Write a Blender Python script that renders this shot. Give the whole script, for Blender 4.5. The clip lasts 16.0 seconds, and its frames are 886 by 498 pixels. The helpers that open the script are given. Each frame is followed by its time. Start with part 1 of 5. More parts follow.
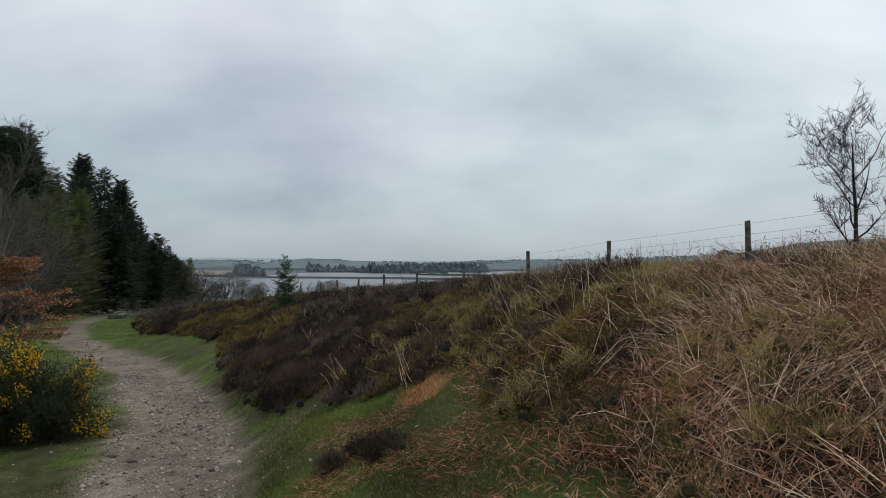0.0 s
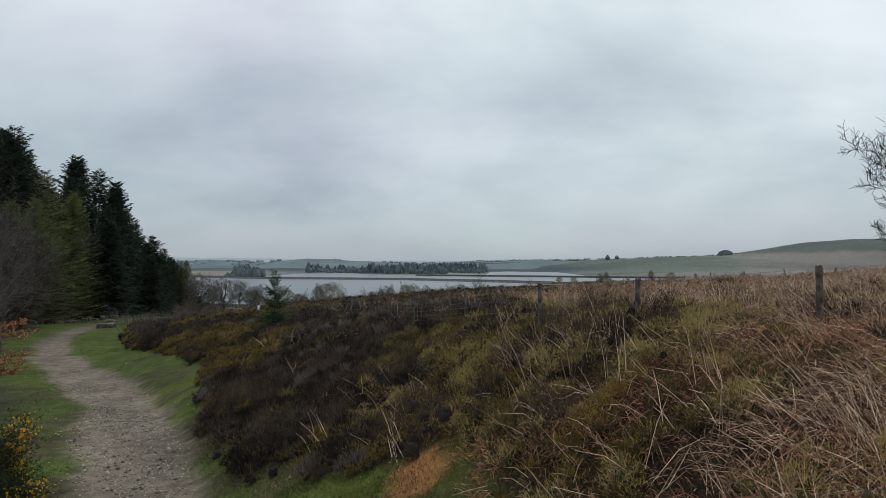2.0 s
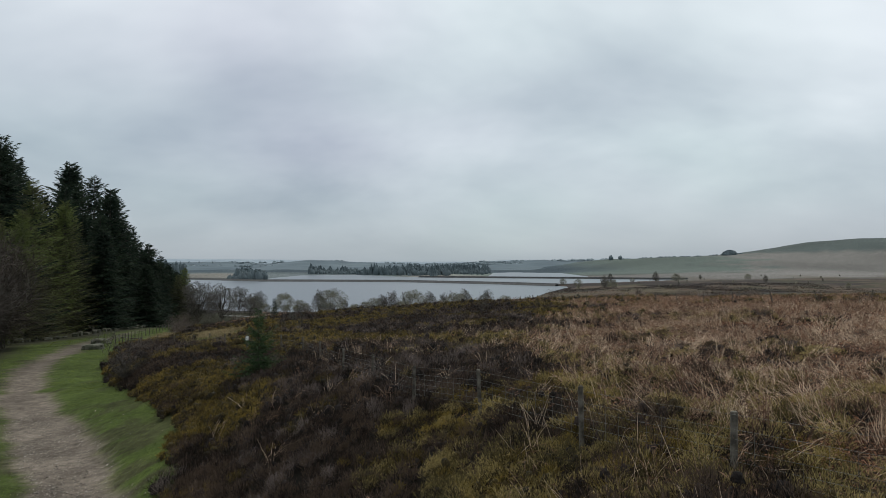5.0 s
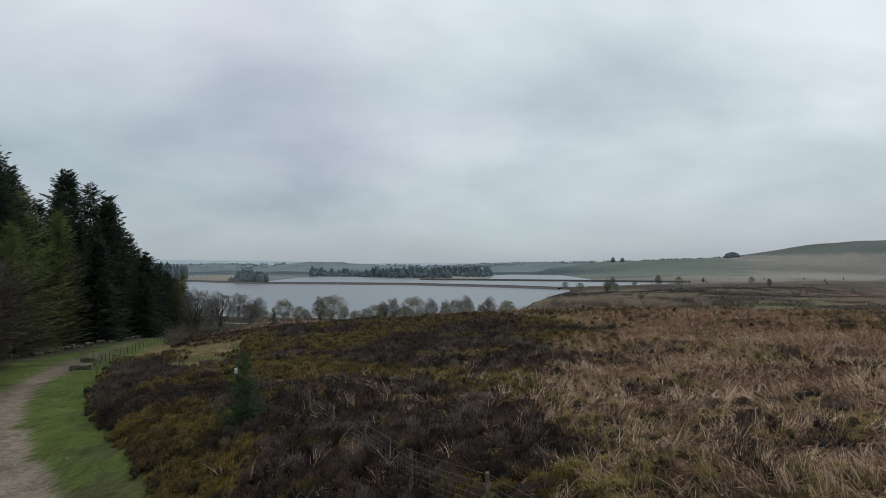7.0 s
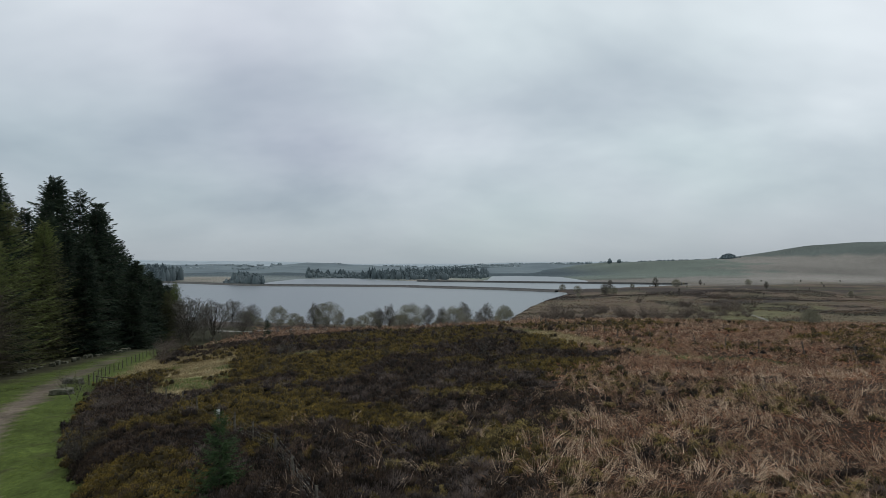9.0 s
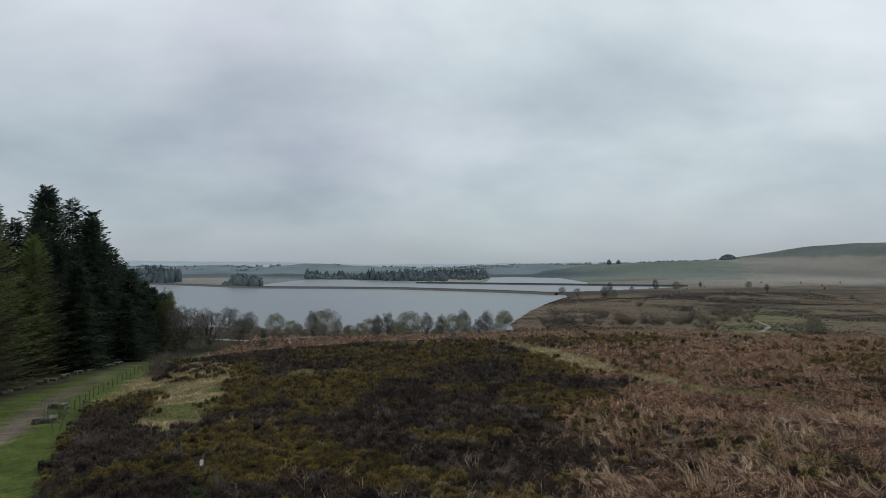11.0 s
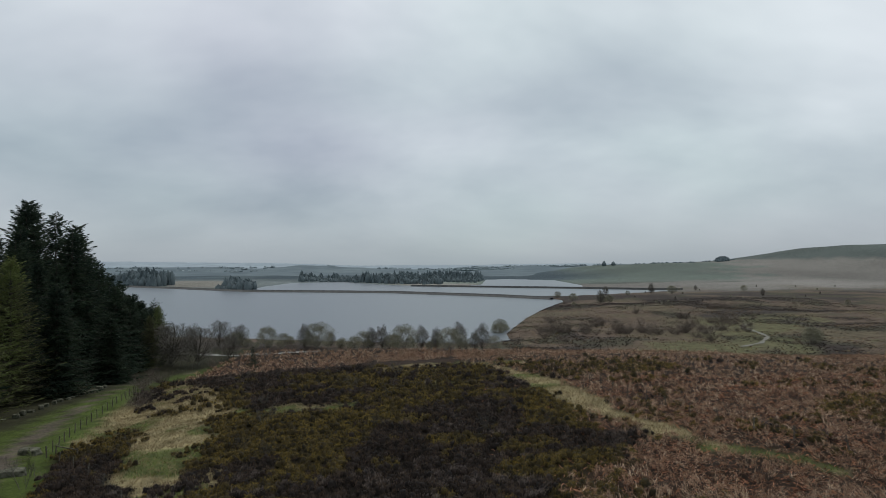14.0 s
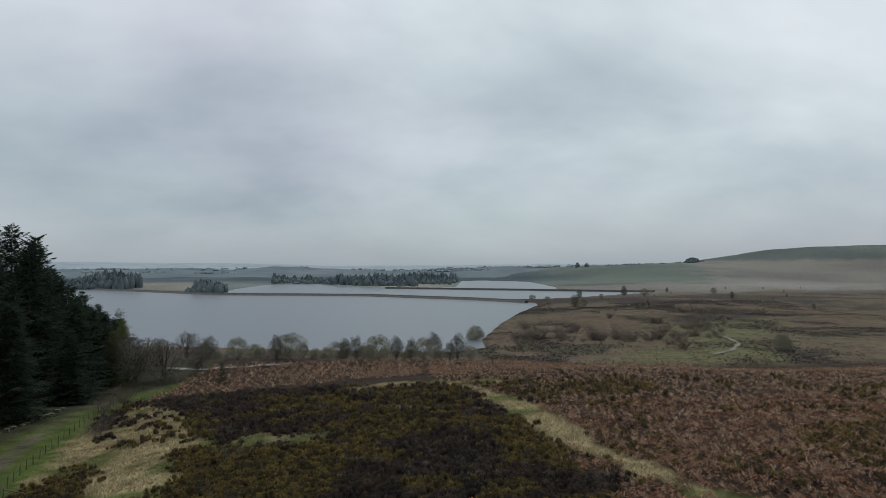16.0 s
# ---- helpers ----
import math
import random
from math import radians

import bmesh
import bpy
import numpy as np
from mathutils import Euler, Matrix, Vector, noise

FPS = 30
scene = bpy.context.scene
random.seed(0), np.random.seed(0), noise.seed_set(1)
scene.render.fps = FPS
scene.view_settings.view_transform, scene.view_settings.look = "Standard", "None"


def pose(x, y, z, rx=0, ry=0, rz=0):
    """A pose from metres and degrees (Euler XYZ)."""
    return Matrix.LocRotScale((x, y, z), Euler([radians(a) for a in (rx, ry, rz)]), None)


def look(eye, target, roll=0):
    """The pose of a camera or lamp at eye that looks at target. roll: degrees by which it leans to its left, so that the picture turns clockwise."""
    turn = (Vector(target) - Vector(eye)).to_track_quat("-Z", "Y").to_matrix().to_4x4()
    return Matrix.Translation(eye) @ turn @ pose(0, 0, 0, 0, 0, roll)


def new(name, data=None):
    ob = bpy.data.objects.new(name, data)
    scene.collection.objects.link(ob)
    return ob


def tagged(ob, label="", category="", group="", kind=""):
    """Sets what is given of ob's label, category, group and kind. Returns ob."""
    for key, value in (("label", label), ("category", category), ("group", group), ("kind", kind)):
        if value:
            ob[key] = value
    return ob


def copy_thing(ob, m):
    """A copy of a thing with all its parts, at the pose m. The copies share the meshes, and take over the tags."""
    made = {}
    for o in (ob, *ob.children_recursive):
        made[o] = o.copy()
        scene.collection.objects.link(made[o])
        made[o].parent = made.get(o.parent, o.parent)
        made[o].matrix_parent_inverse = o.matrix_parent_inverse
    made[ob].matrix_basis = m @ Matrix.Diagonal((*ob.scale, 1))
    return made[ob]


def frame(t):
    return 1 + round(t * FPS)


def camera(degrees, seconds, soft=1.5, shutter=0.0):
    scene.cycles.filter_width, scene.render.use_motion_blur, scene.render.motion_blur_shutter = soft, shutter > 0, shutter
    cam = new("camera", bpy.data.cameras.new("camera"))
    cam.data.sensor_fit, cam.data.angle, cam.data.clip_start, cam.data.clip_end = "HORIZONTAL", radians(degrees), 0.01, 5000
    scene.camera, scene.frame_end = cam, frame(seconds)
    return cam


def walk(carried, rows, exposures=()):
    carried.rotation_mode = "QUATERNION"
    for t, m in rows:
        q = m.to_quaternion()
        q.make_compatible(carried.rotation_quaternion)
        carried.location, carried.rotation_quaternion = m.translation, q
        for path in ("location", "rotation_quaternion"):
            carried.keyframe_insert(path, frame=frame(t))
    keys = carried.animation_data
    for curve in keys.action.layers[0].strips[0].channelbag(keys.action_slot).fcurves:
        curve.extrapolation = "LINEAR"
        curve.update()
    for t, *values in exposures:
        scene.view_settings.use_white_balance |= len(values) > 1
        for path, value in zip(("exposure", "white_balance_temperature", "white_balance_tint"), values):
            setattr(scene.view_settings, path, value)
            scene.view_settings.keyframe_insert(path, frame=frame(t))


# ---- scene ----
cam = camera(74.8, 16.0, soft=0.8)
METRES, EYE, TILT, LEAN, TURN = 25.0, 2.0, 1.3, 0.0, 0.0
ROWS = [
    (0.0, 0.0, 0.0, 0.0, 0.0, 0.0, -0.0),
    (0.5, 0.0008, 0.0217, 0.0077, -0.0, 0.0, -0.01),
    (1.0, -0.0001, 0.0439, 0.0157, -0.02, 0.01, -0.01),
    (1.5, 0.0004, 0.0662, 0.0244, -0.03, 0.0, -0.0),
    (2.0, 0.0007, 0.089, 0.0332, -0.03, -0.01, 0.04),
    (2.5, -0.0002, 0.1124, 0.0437, -0.03, -0.01, 0.05),
    (3.0, -0.0012, 0.1374, 0.0541, 0.01, -0.02, 0.1),
    (3.5, -0.0019, 0.1628, 0.0668, 0.03, -0.04, 0.15),
    (4.0, -0.0021, 0.1878, 0.0796, 0.07, -0.06, 0.21),
    (6.5, -0.0067, 0.3134, 0.1518, 0.42, 0.14, 0.21),
    (7.0, -0.0044, 0.3386, 0.1716, 0.39, 0.14, 0.2),
    (7.5, -0.0042, 0.3635, 0.1915, 0.27, 0.16, 0.2),
    (8.0, -0.004, 0.3885, 0.2105, 0.17, 0.16, 0.19),
    (8.5, -0.0042, 0.413, 0.2309, 0.1, 0.17, 0.17),
    (9.0, -0.0056, 0.4377, 0.2526, 0.07, 0.17, 0.17),
    (11.5, -0.0069, 0.5592, 0.3641, -0.05, 0.19, 0.19),
    (12.0, -0.007, 0.5837, 0.3877, -0.1, 0.21, 0.19),
    (12.5, -0.0084, 0.6061, 0.4121, -0.17, 0.21, 0.2),
    (13.0, -0.01, 0.6299, 0.4356, -0.24, 0.21, 0.2),
    (13.5, -0.0108, 0.6536, 0.4626, -0.31, 0.21, 0.2),
    (14.0, -0.0106, 0.6784, 0.4915, -0.52, 0.21, 0.21),
    (14.5, -0.0111, 0.703, 0.5205, -0.94, 0.21, 0.19),
    (15.0, -0.012, 0.7265, 0.5504, -1.44, 0.21, 0.18),
    (15.5, -0.0133, 0.749, 0.5804, -2.15, 0.21, 0.18),
    (16.0, -0.0132, 0.7702, 0.611, -3.01, 0.21, 0.16),
]
walk(cam, [(t, pose(0, 0, EYE, TILT, LEAN, TURN) @ pose(METRES * x, METRES * y, METRES * z, 90 + pitch, roll, yaw)) for t, x, y, z, yaw, pitch, roll in ROWS],
     exposures=((0.0, 0.06), (4.0, 0.05), (9.0, -0.02), (12.5, -0.08), (16.0, -0.1)))

# ---- world and light ----
def node(nt, kind, **props):
    n = nt.nodes.new(kind)
    for k, v in props.items():
        setattr(n, k, v)
    return n


def sky_world():
    w = bpy.data.worlds.new("overcast_sky")
    scene.world = w
    w.use_nodes = True
    nt = w.node_tree
    nt.nodes.clear()
    out = node(nt, "ShaderNodeOutputWorld")
    bg = node(nt, "ShaderNodeBackground")
    sky = node(nt, "ShaderNodeTexSky", sky_type="NISHITA", sun_disc=False)
    sky.sun_elevation, sky.sun_rotation = radians(72), radians(0)
    skyc = node(nt, "ShaderNodeMixRGB", blend_type="MULTIPLY")
    skyc.inputs[0].default_value = 1
    skyc.inputs[2].default_value = (0.1, 0.1, 0.1, 1)
    nt.links.new(sky.outputs[0], skyc.inputs[1])
    tc = node(nt, "ShaderNodeTexCoord")
    sep = node(nt, "ShaderNodeSeparateXYZ")
    nt.links.new(tc.outputs["Generated"], sep.inputs[0])
    # the cloud sheet: directions laid onto a flat layer overhead
    zz = node(nt, "ShaderNodeMath", operation="MAXIMUM")
    zz.inputs[1].default_value = 0.0
    nt.links.new(sep.outputs[2], zz.inputs[0])
    za = node(nt, "ShaderNodeMath", operation="ADD")
    za.inputs[1].default_value = 0.42
    nt.links.new(zz.outputs[0], za.inputs[0])
    comb = node(nt, "ShaderNodeCombineXYZ")
    for i in (0, 1):
        d = node(nt, "ShaderNodeMath", operation="DIVIDE")
        nt.links.new(sep.outputs[i], d.inputs[0])
        nt.links.new(za.outputs[0], d.inputs[1])
        nt.links.new(d.outputs[0], comb.inputs[i])
    big = node(nt, "ShaderNodeTexNoise")
    big.inputs["Scale"].default_value, big.inputs["Detail"].default_value, big.inputs["Roughness"].default_value = 1.25, 5, 0.5
    big.inputs["Distortion"].default_value = 0.2
    mp = node(nt, "ShaderNodeMapping")
    mp.inputs["Location"].default_value = CLOUD_SHIFT
    mp.inputs["Scale"].default_value = (0.75, 1.0, 1.0)
    nt.links.new(comb.outputs[0], mp.inputs[0])
    nt.links.new(mp.outputs[0], big.inputs["Vector"])
    ramp = node(nt, "ShaderNodeValToRGB")
    el = ramp.color_ramp.elements
    el[0].position, el[0].color = 0.24, (*CLOUD_DARK, 1)
    el[1].position, el[1].color = 0.64, (*CLOUD_LIGHT, 1)
    nt.links.new(big.outputs[0], ramp.inputs[0])
    # slight warm and cool drifts in the sheet
    drift = node(nt, "ShaderNodeTexNoise")
    drift.inputs["Scale"].default_value, drift.inputs["Detail"].default_value = 0.7, 2
    nt.links.new(comb.outputs[0], drift.inputs["Vector"])
    hue = node(nt, "ShaderNodeValToRGB")
    he = hue.color_ramp.elements
    he[0].position, he[0].color = 0.4, (1.03, 0.985, 1.03, 1)
    he[1].position, he[1].color = 0.6, (0.97, 1.012, 0.995, 1)
    nt.links.new(drift.outputs[0], hue.inputs[0])
    cloud = node(nt, "ShaderNodeMixRGB", blend_type="MULTIPLY")
    cloud.inputs[0].default_value = 1
    nt.links.new(ramp.outputs[0], cloud.inputs[1])
    nt.links.new(hue.outputs[0], cloud.inputs[2])
    # thin mist towards the horizon
    hz = node(nt, "ShaderNodeMapRange")
    hz.inputs["From Min"].default_value, hz.inputs["From Max"].default_value = 0.0, 0.20
    hz.inputs["To Min"].default_value, hz.inputs["To Max"].default_value = 0.85, 0.0
    nt.links.new(sep.outputs[2], hz.inputs["Value"])
    mist = node(nt, "ShaderNodeMixRGB")
    mist.inputs[2].default_value = (*MIST, 1)
    nt.links.new(hz.outputs[0], mist.inputs[0])
    nt.links.new(cloud.outputs[0], mist.inputs[1])
    mix = node(nt, "ShaderNodeMixRGB")
    mix.inputs[0].default_value = 0.9
    nt.links.new(skyc.outputs[0], mix.inputs[1])
    nt.links.new(mist.outputs[0], mix.inputs[2])
    nt.links.new(mix.outputs[0], bg.inputs[0])
    bg.inputs[1].default_value = SKY_STRENGTH
    nt.links.new(bg.outputs[0], out.inputs[0])


CLOUD_SHIFT = (5.3, 2.9, 1.1)
CLOUD_DARK = (0.36, 0.425, 0.485)
CLOUD_LIGHT = (0.90, 0.97, 0.985)
MIST = (0.315, 0.375, 0.425)
SKY_STRENGTH = 1.0
sky_world()
sun = new("sun", bpy.data.lights.new("sun", "SUN"))
sun.data.energy, sun.data.angle, sun.data.color = 1.5, radians(20), (1.0, 0.97, 0.92)
sun.matrix_world = look((0, 28, 86), (0, 0, 0))


# ---- numbers of the land ----
LAKE = -18.0
TRACK = [(6, -60), (2, -25), (-1.6, 0), (-5.6, 12.6), (-8.3, 18.2), (-13.7, 26.8), (-20.6, 35.4), (-29.5, 46), (-36.6, 57), (-41, 68),
         (-47, 82), (-52.4, 96), (-57.6, 115), (-62, 133), (-64, 160), (-52, 190), (-33, 200), (40, 206)]
BANK = [(9, -60), (5, -25), (2.6, 0), (1.6, 7), (0.9, 8.5), (0.4, 10), (0.2, 11.6), (-1.1, 12.7), (-2.6, 14.2), (-4.0, 16), (-6.9, 20.6), (-12.0, 32), (-16.3, 37.2), (-22, 45), (-28, 53.3),
        (-32, 61), (-39.5, 76), (-44.5, 90), (-50, 108), (-56, 130), (-57, 160)]
POOL_NEAR = [(-620, 300), (-160, 292), (-108, 284), (-50, 270), (-10, 262), (14, 258), (27, 266), (28, 290), (50, 370), (74, 440), (104, 516), (108, 545),
             (58, 590), (-52, 672), (-227, 716), (-352, 812), (-452, 886), (-700, 1000)]
POOL_MID = [(-231, 727), (-257, 885), (-257, 1062), (-170, 1088), (-100, 960), (-36, 893), (160, 780), (255, 738), (290, 722), (200, 650), (122, 600), (60, 604), (-50, 684)]
POOL_FAR = [(-5, 880), (60, 905), (74, 950), (104, 1225), (150, 1260), (227, 1165), (215, 900), (203, 845), (166, 797)]


def smooth(a, b, v):
    t = np.clip((v - a) / (b - a), 0, 1)
    return t * t * (3 - 2 * t)


def lattice(ix, iy, seed):
    h = (ix * 374761393 + iy * 668265263 + seed * 982451653) & 0xFFFFFFFF
    h = ((h ^ (h >> 13)) * 1274126177) & 0xFFFFFFFF
    return ((h ^ (h >> 16)) & 0xFFFF) / 65535.0


def value_noise(x, y, size, seed=0):
    x, y = np.asarray(x, float) / size, np.asarray(y, float) / size
    ix, iy = np.floor(x).astype(np.int64), np.floor(y).astype(np.int64)
    fx, fy = x - ix, y - iy
    fx, fy = fx * fx * (3 - 2 * fx), fy * fy * (3 - 2 * fy)
    a, b = lattice(ix, iy, seed), lattice(ix + 1, iy, seed)
    c, d = lattice(ix, iy + 1, seed), lattice(ix + 1, iy + 1, seed)
    return (a * (1 - fx) + b * fx) * (1 - fy) + (c * (1 - fx) + d * fx) * fy - 0.5


def fbm(x, y, size, seed=0, octaves=4):
    return sum(value_noise(x, y, size / 2 ** i, seed + 17 * i) / 2 ** i for i in range(octaves))


def line_distance(x, y, line):
    """The distance to a line of points, and the side (positive to the right of its way)."""
    best, side = np.full(np.shape(x), 1e9), np.ones(np.shape(x))
    for (ax, ay), (bx, by) in zip(line, line[1:]):
        dx, dy = bx - ax, by - ay
        t = np.clip(((x - ax) * dx + (y - ay) * dy) / (dx * dx + dy * dy), 0, 1)
        d = np.hypot(x - ax - t * dx, y - ay - t * dy)
        s = np.where((x - ax) * dy - (y - ay) * dx >= 0, 1.0, -1.0)
        side = np.where(d < best, s, side)
        best = np.minimum(best, d)
    return best, side


def shore_distance(x, y, ring):
    """Positive outside the ring, negative on the water."""
    d, _ = line_distance(x, y, ring + ring[:1])
    inside = np.zeros(np.shape(x), bool)
    for (ax, ay), (bx, by) in zip(ring, ring[1:] + ring[:1]):
        if ay != by:
            inside ^= ((ay > y) != (by > y)) & (x < (bx - ax) * (y - ay) / (by - ay) + ax)
    return np.where(inside, -d, d)


BENCH_Y = [-80, 0, 12, 18, 27, 35, 47, 65, 78, 97, 115, 133, 160, 200, 230]
BENCH_Z = [-0.8, -1.75, -2.05, -2.5, -3.1, -3.65, -4.15, -4.6, -5.3, -6.9, -7.8, -9.2, -13, -16, -17]
CREST_X = [-4000, 200, 316, 433, 578, 714, 789, 858, 919, 982, 1056, 1147, 1500, 4000]
CREST_Z = [-14, -14, -6, 8, 12.5, 17.3, 24, 39, 50.5, 55, 56.5, 58, 68, 76]


# how far up the heath the bank has risen, by the distance from the middle of the track
SLOPE_D = [1.4, 2.0, 2.5, 3.0, 4.0, 5.0, 6.0, 7.0, 8.0, 9.5, 11.5]
SLOPE_UP = [0.0, 0.10, 0.19, 0.25, 0.34, 0.46, 0.61, 0.72, 0.81, 0.93, 1.0]


def ground_height(x, y, rough=True):
    x, y = np.asarray(x, float), np.asarray(y, float)
    X, Y = np.clip(x, -62, 75) / 50, np.clip(y, -60, 170) / 100
    heath = 1.93 - 0.3 * smooth(2.5, 8, x) * smooth(45, 25, y) + 4.486 * X - 4.605 * Y - 1.841 * X * X - 1.311 * X * Y - 0.058 * Y * Y - 0.095 * Y ** 3
    dt, ts = line_distance(x, y, TRACK)
    bench = np.interp(y, BENCH_Y, BENCH_Z) - 0.02 * np.clip(dt * (ts < 0) - 3, 0, 200)
    db, bs = line_distance(x, y, BANK)
    s = np.where(bs > 0, db, -db)
    up = 1 - np.exp(-(np.clip(s + 0.1, 0, 60) / np.interp(y, [20, 32], [1.9, 1.35])) ** 1.25)
    near = bench + (heath - bench) * up
    near = np.where((s < 0), np.minimum(near, bench), near)
    # beside the first stretch of the track the bank rises gently from the verge
    rise = np.interp(dt, SLOPE_D, SLOPE_UP) * (ts > 0)
    near = near + (bench + (heath - bench) * rise - near) * smooth(52, 38, y)
    # the land beyond: the far side of the moor, three pools, the hill
    lake = np.minimum(np.minimum(shore_distance(x, y, POOL_NEAR), shore_distance(x, y, POOL_MID)), shore_distance(x, y, POOL_FAR))
    mound = 4.2 * (1 - smooth(22, 70, x)) * (1 - smooth(300, 420, y))
    far = LAKE - 2.5 + 3.2 * smooth(-6, 8, lake) + mound * smooth(4, 70, lake)
    far = far + 1.6 * smooth(20, 120, lake) + 3.0 * smooth(100, 400, lake) * (y > 0)
    crest = np.interp(x, CREST_X, CREST_Z)
    along_hill = y + 0.25 * (x - 700)
    far = far + (crest + 14) * smooth(780, 1480, along_hill) * (1 - 0.8 * smooth(1490, 2100, along_hill)) * smooth(10, 250, lake)
    far = far + smooth(150, 260, y) * smooth(5, 60, lake) * 2.6 * (fbm(x, y, 80, 5, 3) + 0.25)
    t = smooth(128, 205, y - 0.03 * x)
    z = near + (far - near) * t
    if rough:
        open_ground = smooth(0.5, 2.5, s) * (1 - smooth(150, 260, y))
        z = z + open_ground * (0.36 * fbm(x, y, 3.2, 3, 3) + 0.35 * fbm(x, y, 11, 9, 2))
        z = z + 0.05 * fbm(x, y, 0.9, 21, 2) * (dt < 40)
        z = z - 0.06 * (1 - smooth(1.0, 1.7, dt + 0.6 * fbm(x, y, 1.6, 33, 2)))
    return z


def h(x, y):
    return float(ground_height(np.array([x]), np.array([y]))[0])


def zones(x, y):
    """How much of each kind of cover lies at each place."""
    x, y = np.asarray(x, float), np.asarray(y, float)
    dt, ts = line_distance(x, y, TRACK)
    db, bs = line_distance(x, y, BANK)
    s = np.where(bs > 0, db, -db)
    wob = fbm(x, y, 2.2, 41, 3)
    broad = fbm(x, y, 14, 51, 3)
    fine = fbm(x, y, 5, 61, 3)
    half = np.interp(y, [0, 30, 60, 95, 115, 140], [1.55, 1.4, 1.25, 0.95, 0.5, 0.1])
    reach = np.interp(y, [20, 60, 80, 105, 130], [1.9, 2.6, 5.0, 1.2, -1.0])
    z = {}
    near = (y < 205)
    z["track"] = (1 - smooth(-0.14, 0.16, dt - half + 0.7 * wob)) * near
    z["verge"] = smooth(-0.2, 0.3, dt - half + 0.7 * wob) * (1 - smooth(-0.3, 0.7, s + 1.1 * wob)) * (1 - smooth(0.0, 3.0, dt * (ts < 0) + 1.6 * wob - reach)) * near
    west = (1 - smooth(-0.3, 0.7, s + 1.1 * wob)) * near
    z["wood"] = west * smooth(0.0, 3.0, dt * (ts < 0) + 1.6 * wob - reach)
    heath = smooth(-0.3, 0.7, s + 1.1 * wob) * (1 - smooth(195, 215, y))
    edge = np.interp(y, [-40, 6, 9, 12, 14, 23, 32, 42, 55, 66, 80, 97, 125, 140], [1.2, 1.5, 3.3, 4.8, 5.0, 4.0, 4.2, 6.2, 10.5, 15, 17, 15, 8, -60])
    strip, _ = line_distance(x, y, [(27, 56), (21, 65), (17, 77), (14.6, 97), (11, 115), (4, 128)])
    pale = 1 - smooth(1.5, 2.8, strip + 3.0 * fine + 0.9 * smooth(78, 66, y))
    # the grassy hollow beside the track fence, a thin arm of it, and a strip along the brow
    for line, wide_at in (([(-54, 136), (-45, 122), (-39, 104), (-35, 92), (-30, 79), (-25, 67), (-20, 62)], np.interp(y, [60, 74, 84, 100, 115, 136], [2.8, 3.8, 6.4, 7.5, 5.0, 2.4])),
                          ([(-38, 100), (-31, 98), (-26, 92.5), (-13, 91)], 2.0), ([(-44, 86), (-45, 96), (-50, 108)], 4.0), ([(-12, 126), (0, 127), (14, 124)], 1.7), ([(-3, 104), (4, 101)], 0.8)):
        d, _ = line_distance(x, y, line)
        pale = np.maximum(pale, 1 - smooth(0.75, 1.2, d / wide_at + 0.9 * fine + 0.6 * wob))
    z["pale"] = heath * pale
    wide = np.interp(y, [14, 22, 50, 70], [1.2, 2.8, 2.8, 1.2])
    brk = smooth(-1, 1, (x - edge + np.interp(y, [18, 35], [2.2, 5.0]) * fine) / wide)
    z["bracken"] = heath * brk * (1 - pale)
    z["heather"] = heath * (1 - brk) * (1 - pale)
    patch = 1 - smooth(0.7, 1.15, np.hypot((x + 23.5) / 8.5, (y - 81) / 10) + 0.8 * fine)
    z["olive"] = smooth(0.0, 0.09, fbm(x, y, 12, 55, 3) * 0.8 + fine * 0.45 - 0.02 + 0.3 * patch + 0.10 * smooth(30, 5, y) + 0.24 * smooth(-5, -13, x) * smooth(64, 50, y) - 0.03 * smooth(-9, -5, x) * smooth(30, 36, y) * smooth(66, 56, y))
    z["earth"] = 1 - smooth(0.55, 0.95, np.hypot((x + 0.45) / 0.62, (y - 11.75) / 0.85) + 0.7 * wob)
    z["moor"] = np.clip(1 - sum(z[k] for k in ("track", "verge", "wood", "pale", "bracken", "heather")), 0, 1)
    return z


def dry_grass(x, y):
    """Where the moor grass is bleached: the upper part of the hollow; by the fence corner it is green."""
    return smooth(-0.08, 0.10, fbm(x, y, 5, 47, 3) + 0.2 * smooth(80, 90, y) - 0.14 * smooth(80, 70, y) * (x < 0) - 0.04 * (x > 0))


# bracken, heather and olive: dark peat, darkened further as shade under the plants
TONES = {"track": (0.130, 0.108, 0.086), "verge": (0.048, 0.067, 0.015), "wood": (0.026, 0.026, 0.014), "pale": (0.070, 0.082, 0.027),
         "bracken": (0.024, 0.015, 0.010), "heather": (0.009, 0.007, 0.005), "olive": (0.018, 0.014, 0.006)}


